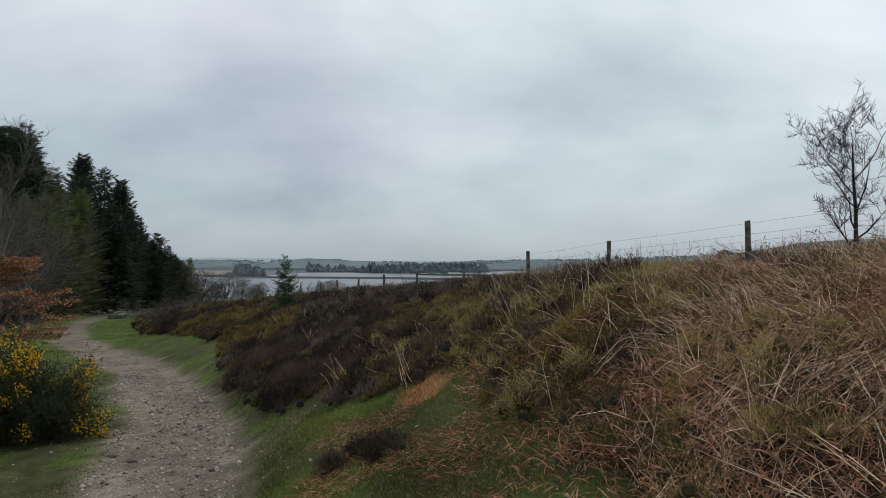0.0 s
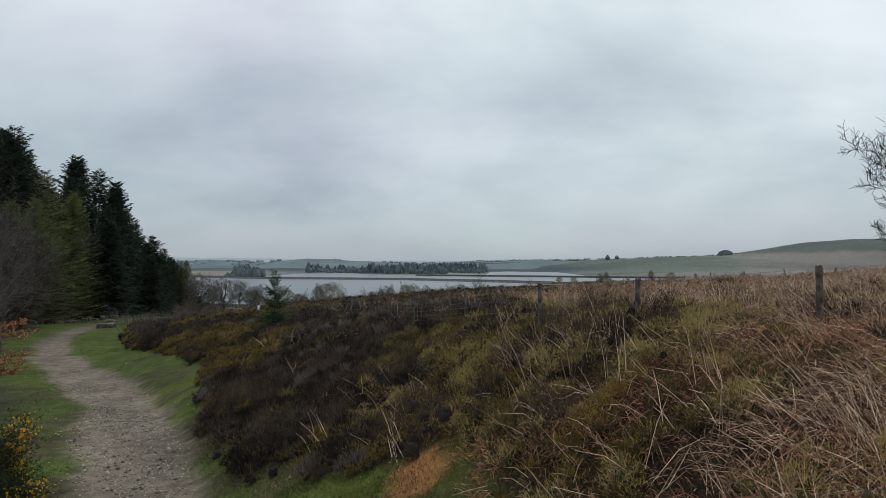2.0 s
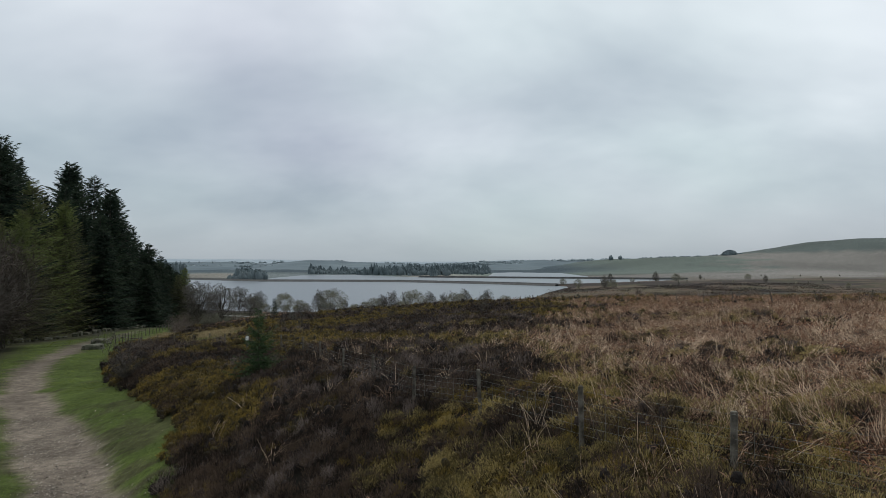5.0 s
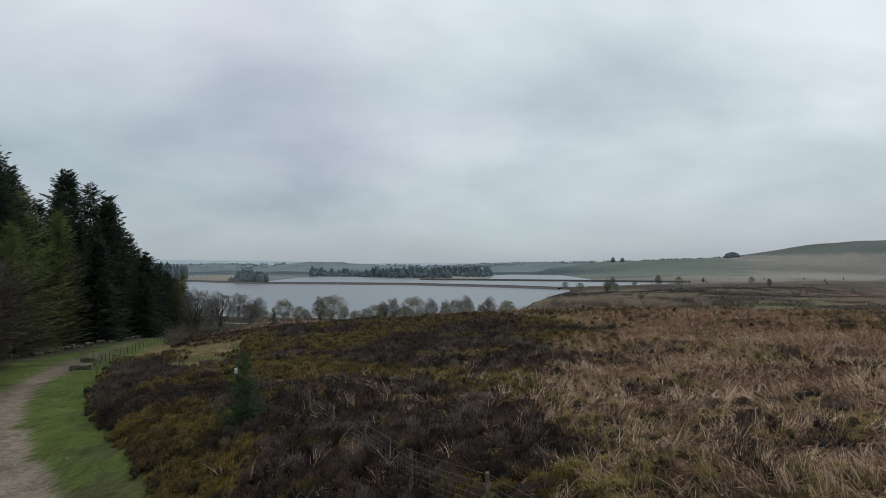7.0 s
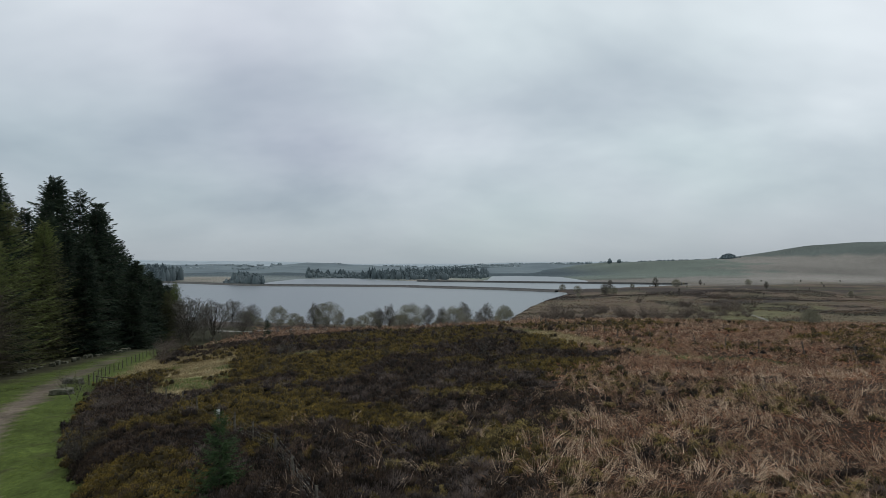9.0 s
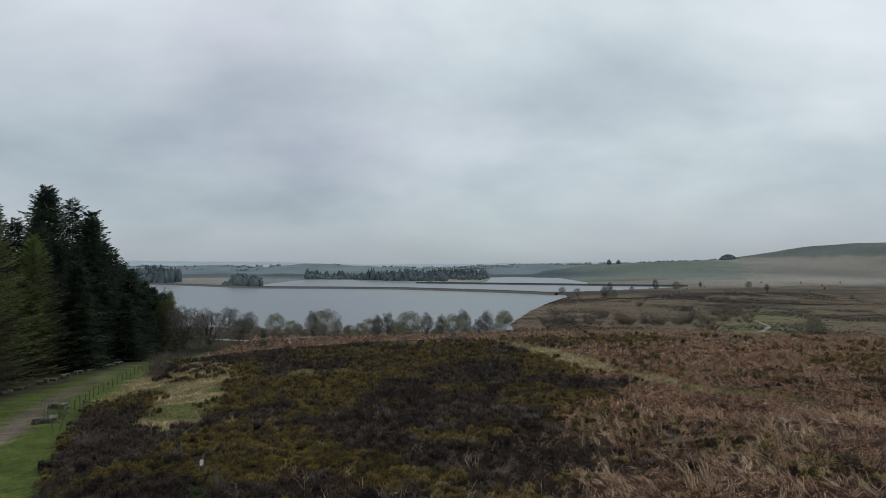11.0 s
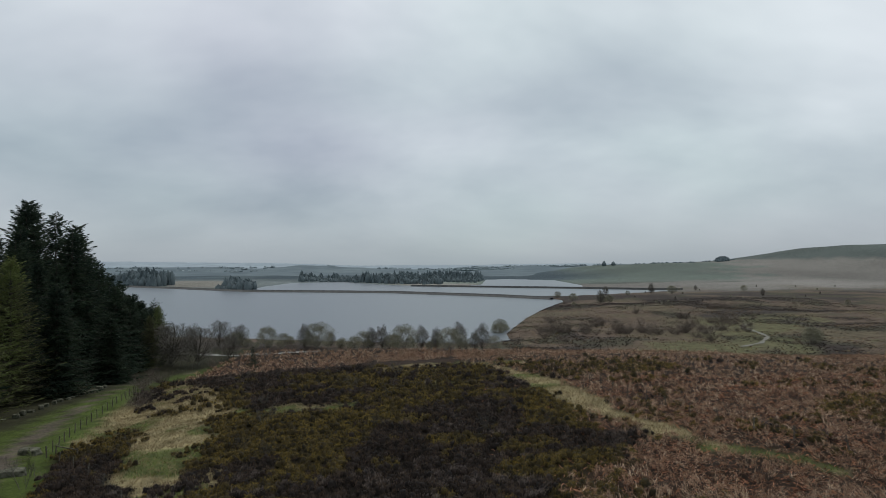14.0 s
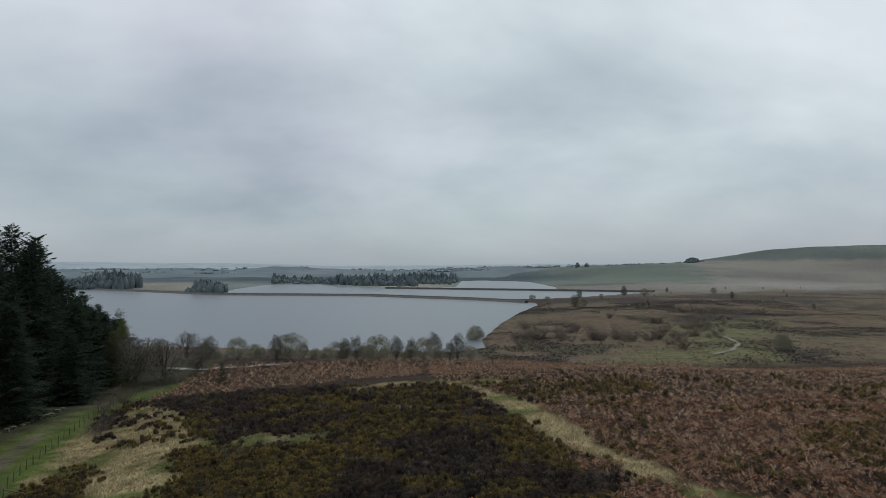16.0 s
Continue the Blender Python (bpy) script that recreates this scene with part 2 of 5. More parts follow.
def cover_tone(x, y, z):
    """Base colours of the ground by its cover; far off, moor, and pasture and bents with haze painted into their
    colours.
    """
    zs = zones(x, y)
    col = np.zeros((len(x), 3))
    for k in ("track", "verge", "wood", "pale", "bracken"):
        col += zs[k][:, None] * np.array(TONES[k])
    col *= (1 - 0.45 * zs["track"] * smooth(45, 85, y))[:, None]
    bare = smooth(-0.02, 0.16, fbm(x, y, 1.7, 37, 3) + 0.06 - 0.3 * smooth(25, 45, y)) * zs["verge"] * np.interp(y, [20, 40], [0.8, 0.5])
    col += bare[:, None] * (np.array((0.034, 0.029, 0.017))[None] - col)
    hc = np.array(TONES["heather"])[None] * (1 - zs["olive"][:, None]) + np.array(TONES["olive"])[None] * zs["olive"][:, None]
    straw = dry_grass(x, y) * zs["pale"]
    col += straw[:, None] * (np.array((0.215, 0.18, 0.10)) - np.array(TONES["pale"]))[None]
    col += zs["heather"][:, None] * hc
    col += zs["earth"][:, None] * (np.array((0.17, 0.085, 0.03))[None] - col)
    n1, n2 = fbm(x, y, 45, 71, 5), fbm(x, y, 14, 81, 4)
    red, drk, grn = np.array((0.086, 0.064, 0.047)), np.array((0.036, 0.029, 0.025)), np.array((0.088, 0.092, 0.042))
    # bents and pasture, greyed in the colour to stand in for haze
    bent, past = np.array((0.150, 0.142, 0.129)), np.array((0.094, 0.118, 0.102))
    m = red[None] + 0 * col
    m = m + (drk - m) * smooth(0.0, 0.12, n1 + 0.6 * n2 + 0.18 * smooth(330, 480, y) - 0.1 * smooth(250, 200, y))[:, None]
    near_way, _ = line_distance(x, y, [(100, 215), (122, 236), (138, 269), (150, 300), (190, 360)])
    lush = 0.25 * smooth(0.06, 0.16, n2 - 0.5 * n1) + 0.65 * smooth(24, 6, near_way + 60 * n2)
    m = m + (grn - m) * np.clip(lush, 0, 0.9)[:, None]
    hollow, _ = line_distance(x, y, [(165, 350), (195, 372), (240, 380)])
    m = m + (drk - m) * smooth(16, 5, hollow + 30 * n2)[:, None]
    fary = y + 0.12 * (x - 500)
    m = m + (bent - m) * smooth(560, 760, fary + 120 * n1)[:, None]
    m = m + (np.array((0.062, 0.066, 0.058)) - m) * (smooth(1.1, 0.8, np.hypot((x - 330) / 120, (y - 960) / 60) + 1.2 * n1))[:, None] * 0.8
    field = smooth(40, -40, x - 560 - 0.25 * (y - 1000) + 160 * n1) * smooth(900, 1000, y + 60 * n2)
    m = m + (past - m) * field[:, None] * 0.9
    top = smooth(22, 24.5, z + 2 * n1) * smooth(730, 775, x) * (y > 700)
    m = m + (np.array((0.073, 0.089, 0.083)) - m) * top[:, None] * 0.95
    # land beyond the pools: blue-grey haze mixed into its colour
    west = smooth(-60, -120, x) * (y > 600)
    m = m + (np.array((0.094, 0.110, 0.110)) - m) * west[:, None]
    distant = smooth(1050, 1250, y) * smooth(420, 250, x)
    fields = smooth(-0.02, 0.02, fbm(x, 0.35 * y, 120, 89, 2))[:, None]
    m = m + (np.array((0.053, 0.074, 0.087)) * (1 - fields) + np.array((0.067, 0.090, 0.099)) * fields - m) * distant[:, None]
    tan_field = smooth(8, -12, shore_distance(x, y, [(-455, 945), (-372, 850), (-285, 800), (-290, 900), (-385, 1060), (-480, 1090)]) + 20 * n2)
    m = m + (np.array((0.150, 0.142, 0.122)) - m) * tan_field[:, None] * 0.9
    m = m * (1 + 0.55 * fbm(x, y, 260, 87, 4) * smooth(600, 900, y))[:, None]
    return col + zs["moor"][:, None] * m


# ---- materials ----
def principled(name):
    m = bpy.data.materials.new(name)
    m.use_nodes = True
    return m, m.node_tree, m.node_tree.nodes["Principled BSDF"]


def noisy(name, c1, c2, scale=8.0, rough=0.85, detail=5, fine=60.0, bump=0.3, spread=0.0, metal=0.0, distance=0.01, leaf=0.0, tone=0.0):
    """Two base colours in patches, finer grain over them, relief, and a shift from piece to piece (spread) and from plant to plant (tone)."""
    m, nt, b = principled(name)
    pos = node(nt, "ShaderNodeNewGeometry")
    n1, n2 = node(nt, "ShaderNodeTexNoise"), node(nt, "ShaderNodeTexNoise")
    n1.inputs["Scale"].default_value, n1.inputs["Detail"].default_value = scale, detail
    n2.inputs["Scale"].default_value, n2.inputs["Detail"].default_value = fine, 3
    for n in (n1, n2):
        nt.links.new(pos.outputs["Position"], n.inputs["Vector"])
    ramp = node(nt, "ShaderNodeValToRGB")
    ramp.color_ramp.elements[0].position, ramp.color_ramp.elements[1].position = 0.35, 0.65
    ramp.color_ramp.elements[0].color, ramp.color_ramp.elements[1].color = (*c1, 1), (*c2, 1)
    src = n1.outputs[0]
    if spread:
        ad = node(nt, "ShaderNodeMath", operation="MULTIPLY_ADD")
        ad.inputs[1].default_value, = (spread,)
        nt.links.new(pos.outputs["Random Per Island"], ad.inputs[0])
        nt.links.new(n1.outputs[0], ad.inputs[2])
        sb = node(nt, "ShaderNodeMath", operation="SUBTRACT")
        sb.inputs[1].default_value = spread / 2
        nt.links.new(ad.outputs[0], sb.inputs[0])
        src = sb.outputs[0]
    if tone:
        at = node(nt, "ShaderNodeAttribute", attribute_name="tone")
        shift = node(nt, "ShaderNodeMath", operation="MULTIPLY_ADD")
        shift.inputs[1].default_value, shift.inputs[2].default_value = tone, -tone / 2
        both = node(nt, "ShaderNodeMath", operation="ADD")
        nt.links.new(at.outputs["Fac"], shift.inputs[0])
        nt.links.new(shift.outputs[0], both.inputs[0])
        nt.links.new(src, both.inputs[1])
        src = both.outputs[0]
    nt.links.new(src, ramp.inputs[0])
    grain = node(nt, "ShaderNodeMapRange")
    grain.inputs["To Min"].default_value, grain.inputs["To Max"].default_value = 0.7, 1.3
    nt.links.new(n2.outputs[0], grain.inputs["Value"])
    mul = node(nt, "ShaderNodeVectorMath", operation="SCALE")
    nt.links.new(ramp.outputs[0], mul.inputs[0])
    nt.links.new(grain.outputs[0], mul.inputs["Scale"])
    nt.links.new(mul.outputs[0], b.inputs["Base Color"])
    b.inputs["Roughness"].default_value, b.inputs["Metallic"].default_value = rough, metal
    b.inputs["Specular IOR Level"].default_value = 0.2
    if leaf:
        tr, mx = node(nt, "ShaderNodeBsdfTranslucent"), node(nt, "ShaderNodeMixShader")
        mx.inputs[0].default_value = leaf
        nt.links.new(mul.outputs[0], tr.inputs[0])
        nt.links.new(b.outputs[0], mx.inputs[1])
        nt.links.new(tr.outputs[0], mx.inputs[2])
        nt.links.new(mx.outputs[0], nt.nodes["Material Output"].inputs[0])
    if bump:
        bp = node(nt, "ShaderNodeBump")
        bp.inputs["Strength"].default_value, bp.inputs["Distance"].default_value = bump, distance
        nt.links.new(n2.outputs[0], bp.inputs["Height"])
        nt.links.new(bp.outputs[0], b.inputs["Normal"])
    return m


def ground_material():
    m, nt, b = principled("moor_ground")
    at = node(nt, "ShaderNodeAttribute", attribute_name="cover")
    pos = node(nt, "ShaderNodeNewGeometry")
    col = at.outputs["Color"]
    for scale, lo, hi, detail in ((0.3, 0.55, 1.45, 6), (2.6, 0.6, 1.4, 6), (22.0, 0.55, 1.45, 4)):
        n = node(nt, "ShaderNodeTexNoise")
        n.inputs["Scale"].default_value, n.inputs["Detail"].default_value, n.inputs["Roughness"].default_value = scale, detail, 0.65
        nt.links.new(pos.outputs["Position"], n.inputs["Vector"])
        r = node(nt, "ShaderNodeMapRange")
        r.inputs["From Min"].default_value, r.inputs["From Max"].default_value = 0.3, 0.7
        r.inputs["To Min"].default_value, r.inputs["To Max"].default_value = lo, hi
        nt.links.new(n.outputs[0], r.inputs["Value"])
        s = node(nt, "ShaderNodeVectorMath", operation="SCALE")
        nt.links.new(col, s.inputs[0])
        nt.links.new(r.outputs[0], s.inputs["Scale"])
        col, last = s.outputs[0], n
    nt.links.new(col, b.inputs["Base Color"])
    b.inputs["Roughness"].default_value, b.inputs["Specular IOR Level"].default_value = 0.95, 0.1
    bp = node(nt, "ShaderNodeBump")
    bp.inputs["Strength"].default_value, bp.inputs["Distance"].default_value = 0.6, 0.03
    nt.links.new(last.outputs[0], bp.inputs["Height"])
    nt.links.new(bp.outputs[0], b.inputs["Normal"])
    return m


def water_material():
    m, nt, b = principled("still_water")
    b.inputs["Base Color"].default_value = (0.10, 0.118, 0.135, 1)
    b.inputs["Roughness"].default_value, b.inputs["IOR"].default_value = 0.3, 1.33
    pos = node(nt, "ShaderNodeNewGeometry")
    mp = node(nt, "ShaderNodeMapping")
    mp.inputs["Scale"].default_value = (0.5, 1.0, 1.0)
    nt.links.new(pos.outputs["Position"], mp.inputs[0])
    n = node(nt, "ShaderNodeTexNoise")
    n.inputs["Scale"].default_value, n.inputs["Detail"].default_value = 0.9, 5
    nt.links.new(mp.outputs[0], n.inputs["Vector"])
    bp = node(nt, "ShaderNodeBump")
    bp.inputs["Strength"].default_value, bp.inputs["Distance"].default_value = 0.5, 0.12
    nt.links.new(n.outputs[0], bp.inputs["Height"])
    nt.links.new(bp.outputs[0], b.inputs["Normal"])
    return m


MAT = {
    "ground": ground_material(), "water": water_material(),
    "heather": noisy("heather_twigs", (0.011, 0.008, 0.006), (0.102, 0.070, 0.050), 0.5, spread=0.3, bump=0, leaf=0.1, tone=0.4),
    "olive": noisy("green_heather", (0.058, 0.042, 0.013), (0.24, 0.170, 0.040), 0.5, spread=0.25, bump=0, leaf=0.2, tone=0.4),
    "bilberry": noisy("bilberry_twigs", (0.080, 0.065, 0.028), (0.38, 0.295, 0.118), 0.8, spread=0.3, bump=0, leaf=0.3, tone=0.4),
    "grey": noisy("dead_heather", (0.070, 0.052, 0.045), (0.20, 0.160, 0.142), 1.0, spread=0.3, bump=0, leaf=0.2, tone=0.3),
    "frond": noisy("dead_bracken_frond", (0.080, 0.046, 0.032), (0.38, 0.232, 0.155), 0.5, spread=0.3, bump=0, leaf=0.2, tone=0.4),
    "straw": noisy("dead_bracken_stem", (0.15, 0.085, 0.055), (0.76, 0.58, 0.415), 0.35, spread=0.35, bump=0, leaf=0.1, tone=0.5),
    "grass": noisy("turf_blade", (0.038, 0.055, 0.012), (0.138, 0.164, 0.034), 0.7, spread=0.4, bump=0, leaf=0.4),
    "bent": noisy("bleached_grass", (0.150, 0.118, 0.064), (0.345, 0.275, 0.165), 0.5, spread=0.4, bump=0, leaf=0.4),
    "stone": noisy("path_stone", (0.070, 0.060, 0.050), (0.33, 0.295, 0.25), 3.0, spread=0.6, bump=0.4),
    "darkbark": noisy("rowan_bark", (0.012, 0.010, 0.009), (0.034, 0.030, 0.026), 6.0, bump=0.4, fine=40),
    # pale blue-grey: haze put into the hedge trees' base colour
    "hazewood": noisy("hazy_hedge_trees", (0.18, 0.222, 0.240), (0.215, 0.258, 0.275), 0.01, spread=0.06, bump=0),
    "grit": noisy("gritstone", (0.040, 0.043, 0.027), (0.125, 0.122, 0.092), 2.0, spread=0.0, bump=0.5, fine=25),
    "post": noisy("weathered_post", (0.045, 0.039, 0.032), (0.15, 0.134, 0.110), 7.0, bump=0.6, fine=45, spread=0.3),
    "wire": noisy("galvanised_wire", (0.16, 0.16, 0.15), (0.27, 0.27, 0.25), 4.0, rough=0.5, metal=0.6, bump=0),
    "spruce": noisy("spruce_needles", (0.014, 0.025, 0.018), (0.038, 0.056, 0.033), 0.25, spread=0.4, bump=0, leaf=0.3),
    "larch": noisy("larch_sprays", (0.074, 0.070, 0.040), (0.150, 0.184, 0.060), 0.09, spread=0.3, bump=0, leaf=0.3),
    "fir": noisy("young_spruce_needles", (0.022, 0.044, 0.018), (0.060, 0.100, 0.040), 3.0, spread=0.4, bump=0, leaf=0.3),
    "bark": noisy("dark_bark", (0.030, 0.026, 0.022), (0.075, 0.066, 0.056), 6.0, bump=0.5, fine=40),
    "greybark": noisy("grey_bark", (0.060, 0.055, 0.048), (0.135, 0.125, 0.110), 5.0, bump=0.4, fine=40),
    "twig": noisy("bare_twigs", (0.095, 0.086, 0.076), (0.175, 0.160, 0.138), 1.0, spread=0.4, bump=0),
    "twigpale": noisy("pale_twigs", (0.150, 0.146, 0.106), (0.26, 0.25, 0.176), 0.3, spread=0.4, bump=0),
    "beech": noisy("beech_dead_leaf", (0.150, 0.066, 0.034), (0.42, 0.215, 0.115), 2.0, spread=0.6, bump=0, leaf=0.4),
    "gorse": noisy("gorse_spines", (0.014, 0.020, 0.008), (0.038, 0.048, 0.018), 2.0, spread=0.4, bump=0, leaf=0.4),
    "flower": noisy("gorse_flower", (0.46, 0.25, 0.010), (0.66, 0.41, 0.025), 3.0, spread=0.3, bump=0, leaf=0.4),
    "damstone": noisy("dam_stone", (0.055, 0.056, 0.057), (0.095, 0.094, 0.09), 0.3, bump=0.3, fine=2),
    # far woods and hills: distance haze mixed into the base colours
    "farwood": noisy("haze_tinted_woodland", (0.082, 0.108, 0.120), (0.122, 0.150, 0.160), 0.02, spread=0.06, bump=0, leaf=0.0),
    "farhill": noisy("haze_tinted_hill", (0.070, 0.096, 0.112), (0.106, 0.138, 0.152), 0.006, bump=0, fine=0.025),
    "fathill": noisy("haze_faded_hill", (0.205, 0.250, 0.285), (0.235, 0.280, 0.312), 0.003, bump=0, fine=0.01),
    "paleway": noisy("pale_gravel", (0.115, 0.11, 0.096), (0.19, 0.182, 0.16), 0.8, bump=0.2),
    "brown": noisy("brown_twigs", (0.082, 0.066, 0.055), (0.150, 0.122, 0.102), 0.2, spread=0.4, bump=0),
    "edgetwig": noisy("dark_brown_twigs", (0.040, 0.032, 0.027), (0.082, 0.066, 0.055), 0.2, spread=0.4, bump=0),
    # inner wood of the bushes, near black: their inner shade is painted in
    "heathershade": noisy("heather_shaded_wood", (0.006, 0.004, 0.0035), (0.022, 0.015, 0.012), 1.5, spread=0.1, bump=0.8, fine=18, distance=0.05, tone=0.3),
    "oliveshade": noisy("green_heather_shaded_wood", (0.012, 0.009, 0.0035), (0.046, 0.033, 0.010), 1.5, spread=0.1, bump=0.8, fine=18, distance=0.05, tone=0.3),
    "lane": noisy("worn_lane", (0.17, 0.17, 0.16), (0.27, 0.268, 0.25), 0.8, bump=0.2),
    "moorbrown": noisy("moor_tuft", (0.070, 0.046, 0.034), (0.15, 0.100, 0.074), 0.3, spread=0.5, bump=0),
    # far heather with its darks lifted in the colour, in place of haze
    "moordark": noisy("moor_heather", (0.036, 0.029, 0.026), (0.086, 0.070, 0.060), 0.3, spread=0.5, bump=0),
    "rust": noisy("rust_bracken", (0.085, 0.036, 0.022), (0.44, 0.215, 0.125), 0.8, spread=0.4, bump=0, leaf=0.2, tone=0.3),
    "white": noisy("white_board", (0.62, 0.62, 0.60), (0.74, 0.74, 0.72), 5.0, bump=0),
}


# ---- mesh helpers ----
def mesh_of(name, verts, faces, material, soft=False):
    me = bpy.data.meshes.new(name)
    verts, faces = np.asarray(verts, np.float32), np.asarray(faces, np.int32)
    n, k = faces.shape
    me.vertices.add(len(verts))
    me.vertices.foreach_set("co", verts.ravel())
    me.loops.add(n * k)
    me.loops.foreach_set("vertex_index", faces.ravel())
    me.polygons.add(n)
    me.polygons.foreach_set("loop_start", np.arange(0, n * k, k, dtype=np.int32))
    me.polygons.foreach_set("loop_total", np.full(n, k, np.int32))
    if soft:
        me.polygons.foreach_set("use_smooth", np.ones(n, bool))
    me.update(calc_edges=True)
    me.materials.append(material)
    return me


def part(name, me, parent, label="", m=None):
    ob = new(name, me)
    ob.parent = parent
    if m is not None:
        ob.matrix_basis = m
    return tagged(ob, label)


def empty(name, x, y, z, label, category, group="", turn=0.0, size=1.0):
    ob = new(name)
    ob.empty_display_size = 0.1
    ob.matrix_basis = pose(x, y, z, 0, 0, turn) @ Matrix.Scale(size, 4)
    return tagged(ob, label, category, group)


class Tubes:
    """Tapered prisms along short runs, gathered into one mesh."""

    def __init__(self):
        self.v, self.f = [], []

    def run(self, pts, radii, sides=4):
        pts = [Vector(p) for p in pts]
        base = len(self.v)
        for i, p in enumerate(pts):
            d = (pts[min(i + 1, len(pts) - 1)] - pts[max(i - 1, 0)]).normalized()
            a = d.orthogonal().normalized()
            b = d.cross(a)
            for k in range(sides):
                w = 2 * math.pi * k / sides
                self.v.append(p + radii[i] * (math.cos(w) * a + math.sin(w) * b))
        for i in range(len(pts) - 1):
            for k in range(sides):
                q = (k + 1) % sides
                self.f.append((base + i * sides + k, base + i * sides + q, base + (i + 1) * sides + q, base + (i + 1) * sides + k))

    def mesh(self, name, material, soft=True):
        return mesh_of(name, [tuple(v) for v in self.v], self.f, material, soft)


def blades(base, tip, width, rng, bend=0.0, segs=1, square=False):
    """Many thin stalks or sprays at once: from base to tip, widest in the middle (segs 1: a lozenge), bent by the sagging of the middle.
    square: three-sided stalks. Returns vertices and faces."""
    n = len(base)
    d = tip - base
    length = np.linalg.norm(d, axis=1, keepdims=True) + 1e-6
    d = d / length
    r = rng.normal(size=(n, 3))
    a = np.cross(d, r)
    a /= np.linalg.norm(a, axis=1, keepdims=True) + 1e-6
    w = np.asarray(width).reshape(-1, 1)
    mid = (base + tip) / 2 + np.array([0, 0, 1.0]) * (np.asarray(bend).reshape(-1, 1) * length)
    if square:
        b = np.cross(d, a)
        rings = []
        for p, s in ((base, 0.5), (mid, 0.42), (tip, 0.2)):
            for k in range(3):
                c, q = math.cos(2.0944 * k), math.sin(2.0944 * k)
                rings.append(p + w * s * (c * a + q * b))
        v = np.stack(rings, 1).reshape(-1, 3)
        f = []
        for i in range(2):
            for k in range(3):
                q = (k + 1) % 3
                f.append((i * 3 + k, i * 3 + q, i * 3 + 3 + q, i * 3 + 3 + k))
        f = np.array(f)
        return v, (np.arange(n)[:, None, None] * 9 + f[None]).reshape(-1, 4)
    if segs == 1:
        v = np.stack([base, mid + a * w / 2, tip, mid - a * w / 2], 1).reshape(-1, 3)
        return v, np.arange(n)[:, None] * 4 + np.arange(4)[None]
    v = np.stack([base - a * w / 2, base + a * w / 2, mid - a * w * 0.4, mid + a * w * 0.4, tip - a * w * 0.1, tip + a * w * 0.1], 1).reshape(-1, 3)
    f = np.array([(0, 1, 3, 2), (2, 3, 5, 4)])
    return v, (np.arange(n)[:, None, None] * 6 + f[None]).reshape(-1, 4)


def gather(chunks):
    vs, fs, off = [], [], 0
    for v, f in chunks:
        vs.append(v)
        fs.append(f + off)
        off += len(v)
    return np.concatenate(vs), np.concatenate(fs)


# ---- ground, water, far land ----
def spaced(centre, lo, hi, flat, step, growth):
    out = [centre]
    for sign, end in ((1, hi), (-1, lo)):
        p, line = centre, []
        while (p < end) if sign > 0 else (p > end):
            p += sign * max(step, (abs(p - centre) - flat) * growth + step)
            line.append(p)
        out = out + line if sign > 0 else line[::-1] + out
    return np.array(out)


def build_ground():
    xs = spaced(-4.0, -4700, 4700, 16, 0.42, 0.032)
    ya = spaced(26.0, 26, 4700, 20, 0.42, 0.026)
    yb = spaced(26.0, -900, 26, 24, 0.4, 0.05)
    ys = np.concatenate([yb[:-1], ya])
    gx, gy = np.meshgrid(xs, ys)
    x, y = gx.ravel(), gy.ravel()
    z = ground_height(x, y)
    nx, ny = len(xs), len(ys)
    i = np.arange(nx * ny).reshape(ny, nx)
    f = np.stack([i[:-1, :-1], i[:-1, 1:], i[1:, 1:], i[1:, :-1]], -1).reshape(-1, 4)
    me = mesh_of("ground", np.stack([x, y, z], 1), f, MAT["ground"], True)
    att = me.color_attributes.new("cover", "FLOAT_COLOR", "POINT")
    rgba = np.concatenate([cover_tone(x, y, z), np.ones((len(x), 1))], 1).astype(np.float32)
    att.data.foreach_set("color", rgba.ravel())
    tagged(new("ground", me), "rolling heather moor with a gravel track and turf verge", "ground", kind="structure")


def build_water():
    bm = bmesh.new()
    bmesh.ops.create_grid(bm, x_segments=8, y_segments=8, size=0.5, matrix=pose(-120, 820, LAKE) @ Matrix.Diagonal((1700, 1300, 1, 1)))
    me = bpy.data.meshes.new("water")
    bm.to_mesh(me)
    me.materials.append(MAT["water"])
    tagged(new("water", me), "calm grey reservoir water under an overcast sky", "water", kind="structure")


def dam(name, line, top, width, label):
    """A long bank with a stone face and a parapet along its crest."""
    n = 60
    pts = [Vector((*p, 0)) for p in line]
    cum = [0.0]
    for a, b in zip(pts, pts[1:]):
        cum.append(cum[-1] + (b - a).length)
    prof = [(-width, LAKE - 2), (-width * 0.35, top), (-width * 0.35, top + 0.9), (-width * 0.28, top + 0.9), (-width * 0.28, top), (width * 0.35, top), (width, LAKE - 2)]
    v, f = [], []
    for i in range(n + 1):
        s = cum[-1] * i / n
        k = max(j for j in range(len(pts) - 1) if cum[j] <= s + 1e-6)
        p = pts[k].lerp(pts[k + 1], (s - cum[k]) / (cum[k + 1] - cum[k]))
        d = (pts[min(k + 1, len(pts) - 1)] - pts[k]).normalized()
        side = Vector((-d.y, d.x, 0))
        for o, z in prof:
            q = p + side * o
            v.append((q.x, q.y, z))
    k = len(prof)
    for i in range(n):
        for j in range(k - 1):
            f.append((i * k + j, i * k + j + 1, (i + 1) * k + j + 1, (i + 1) * k + j))
    ob = tagged(new(name, mesh_of(name, v, f, MAT["damstone"])), label, "dam", kind="structure")
    return ob


build_ground()
build_water()
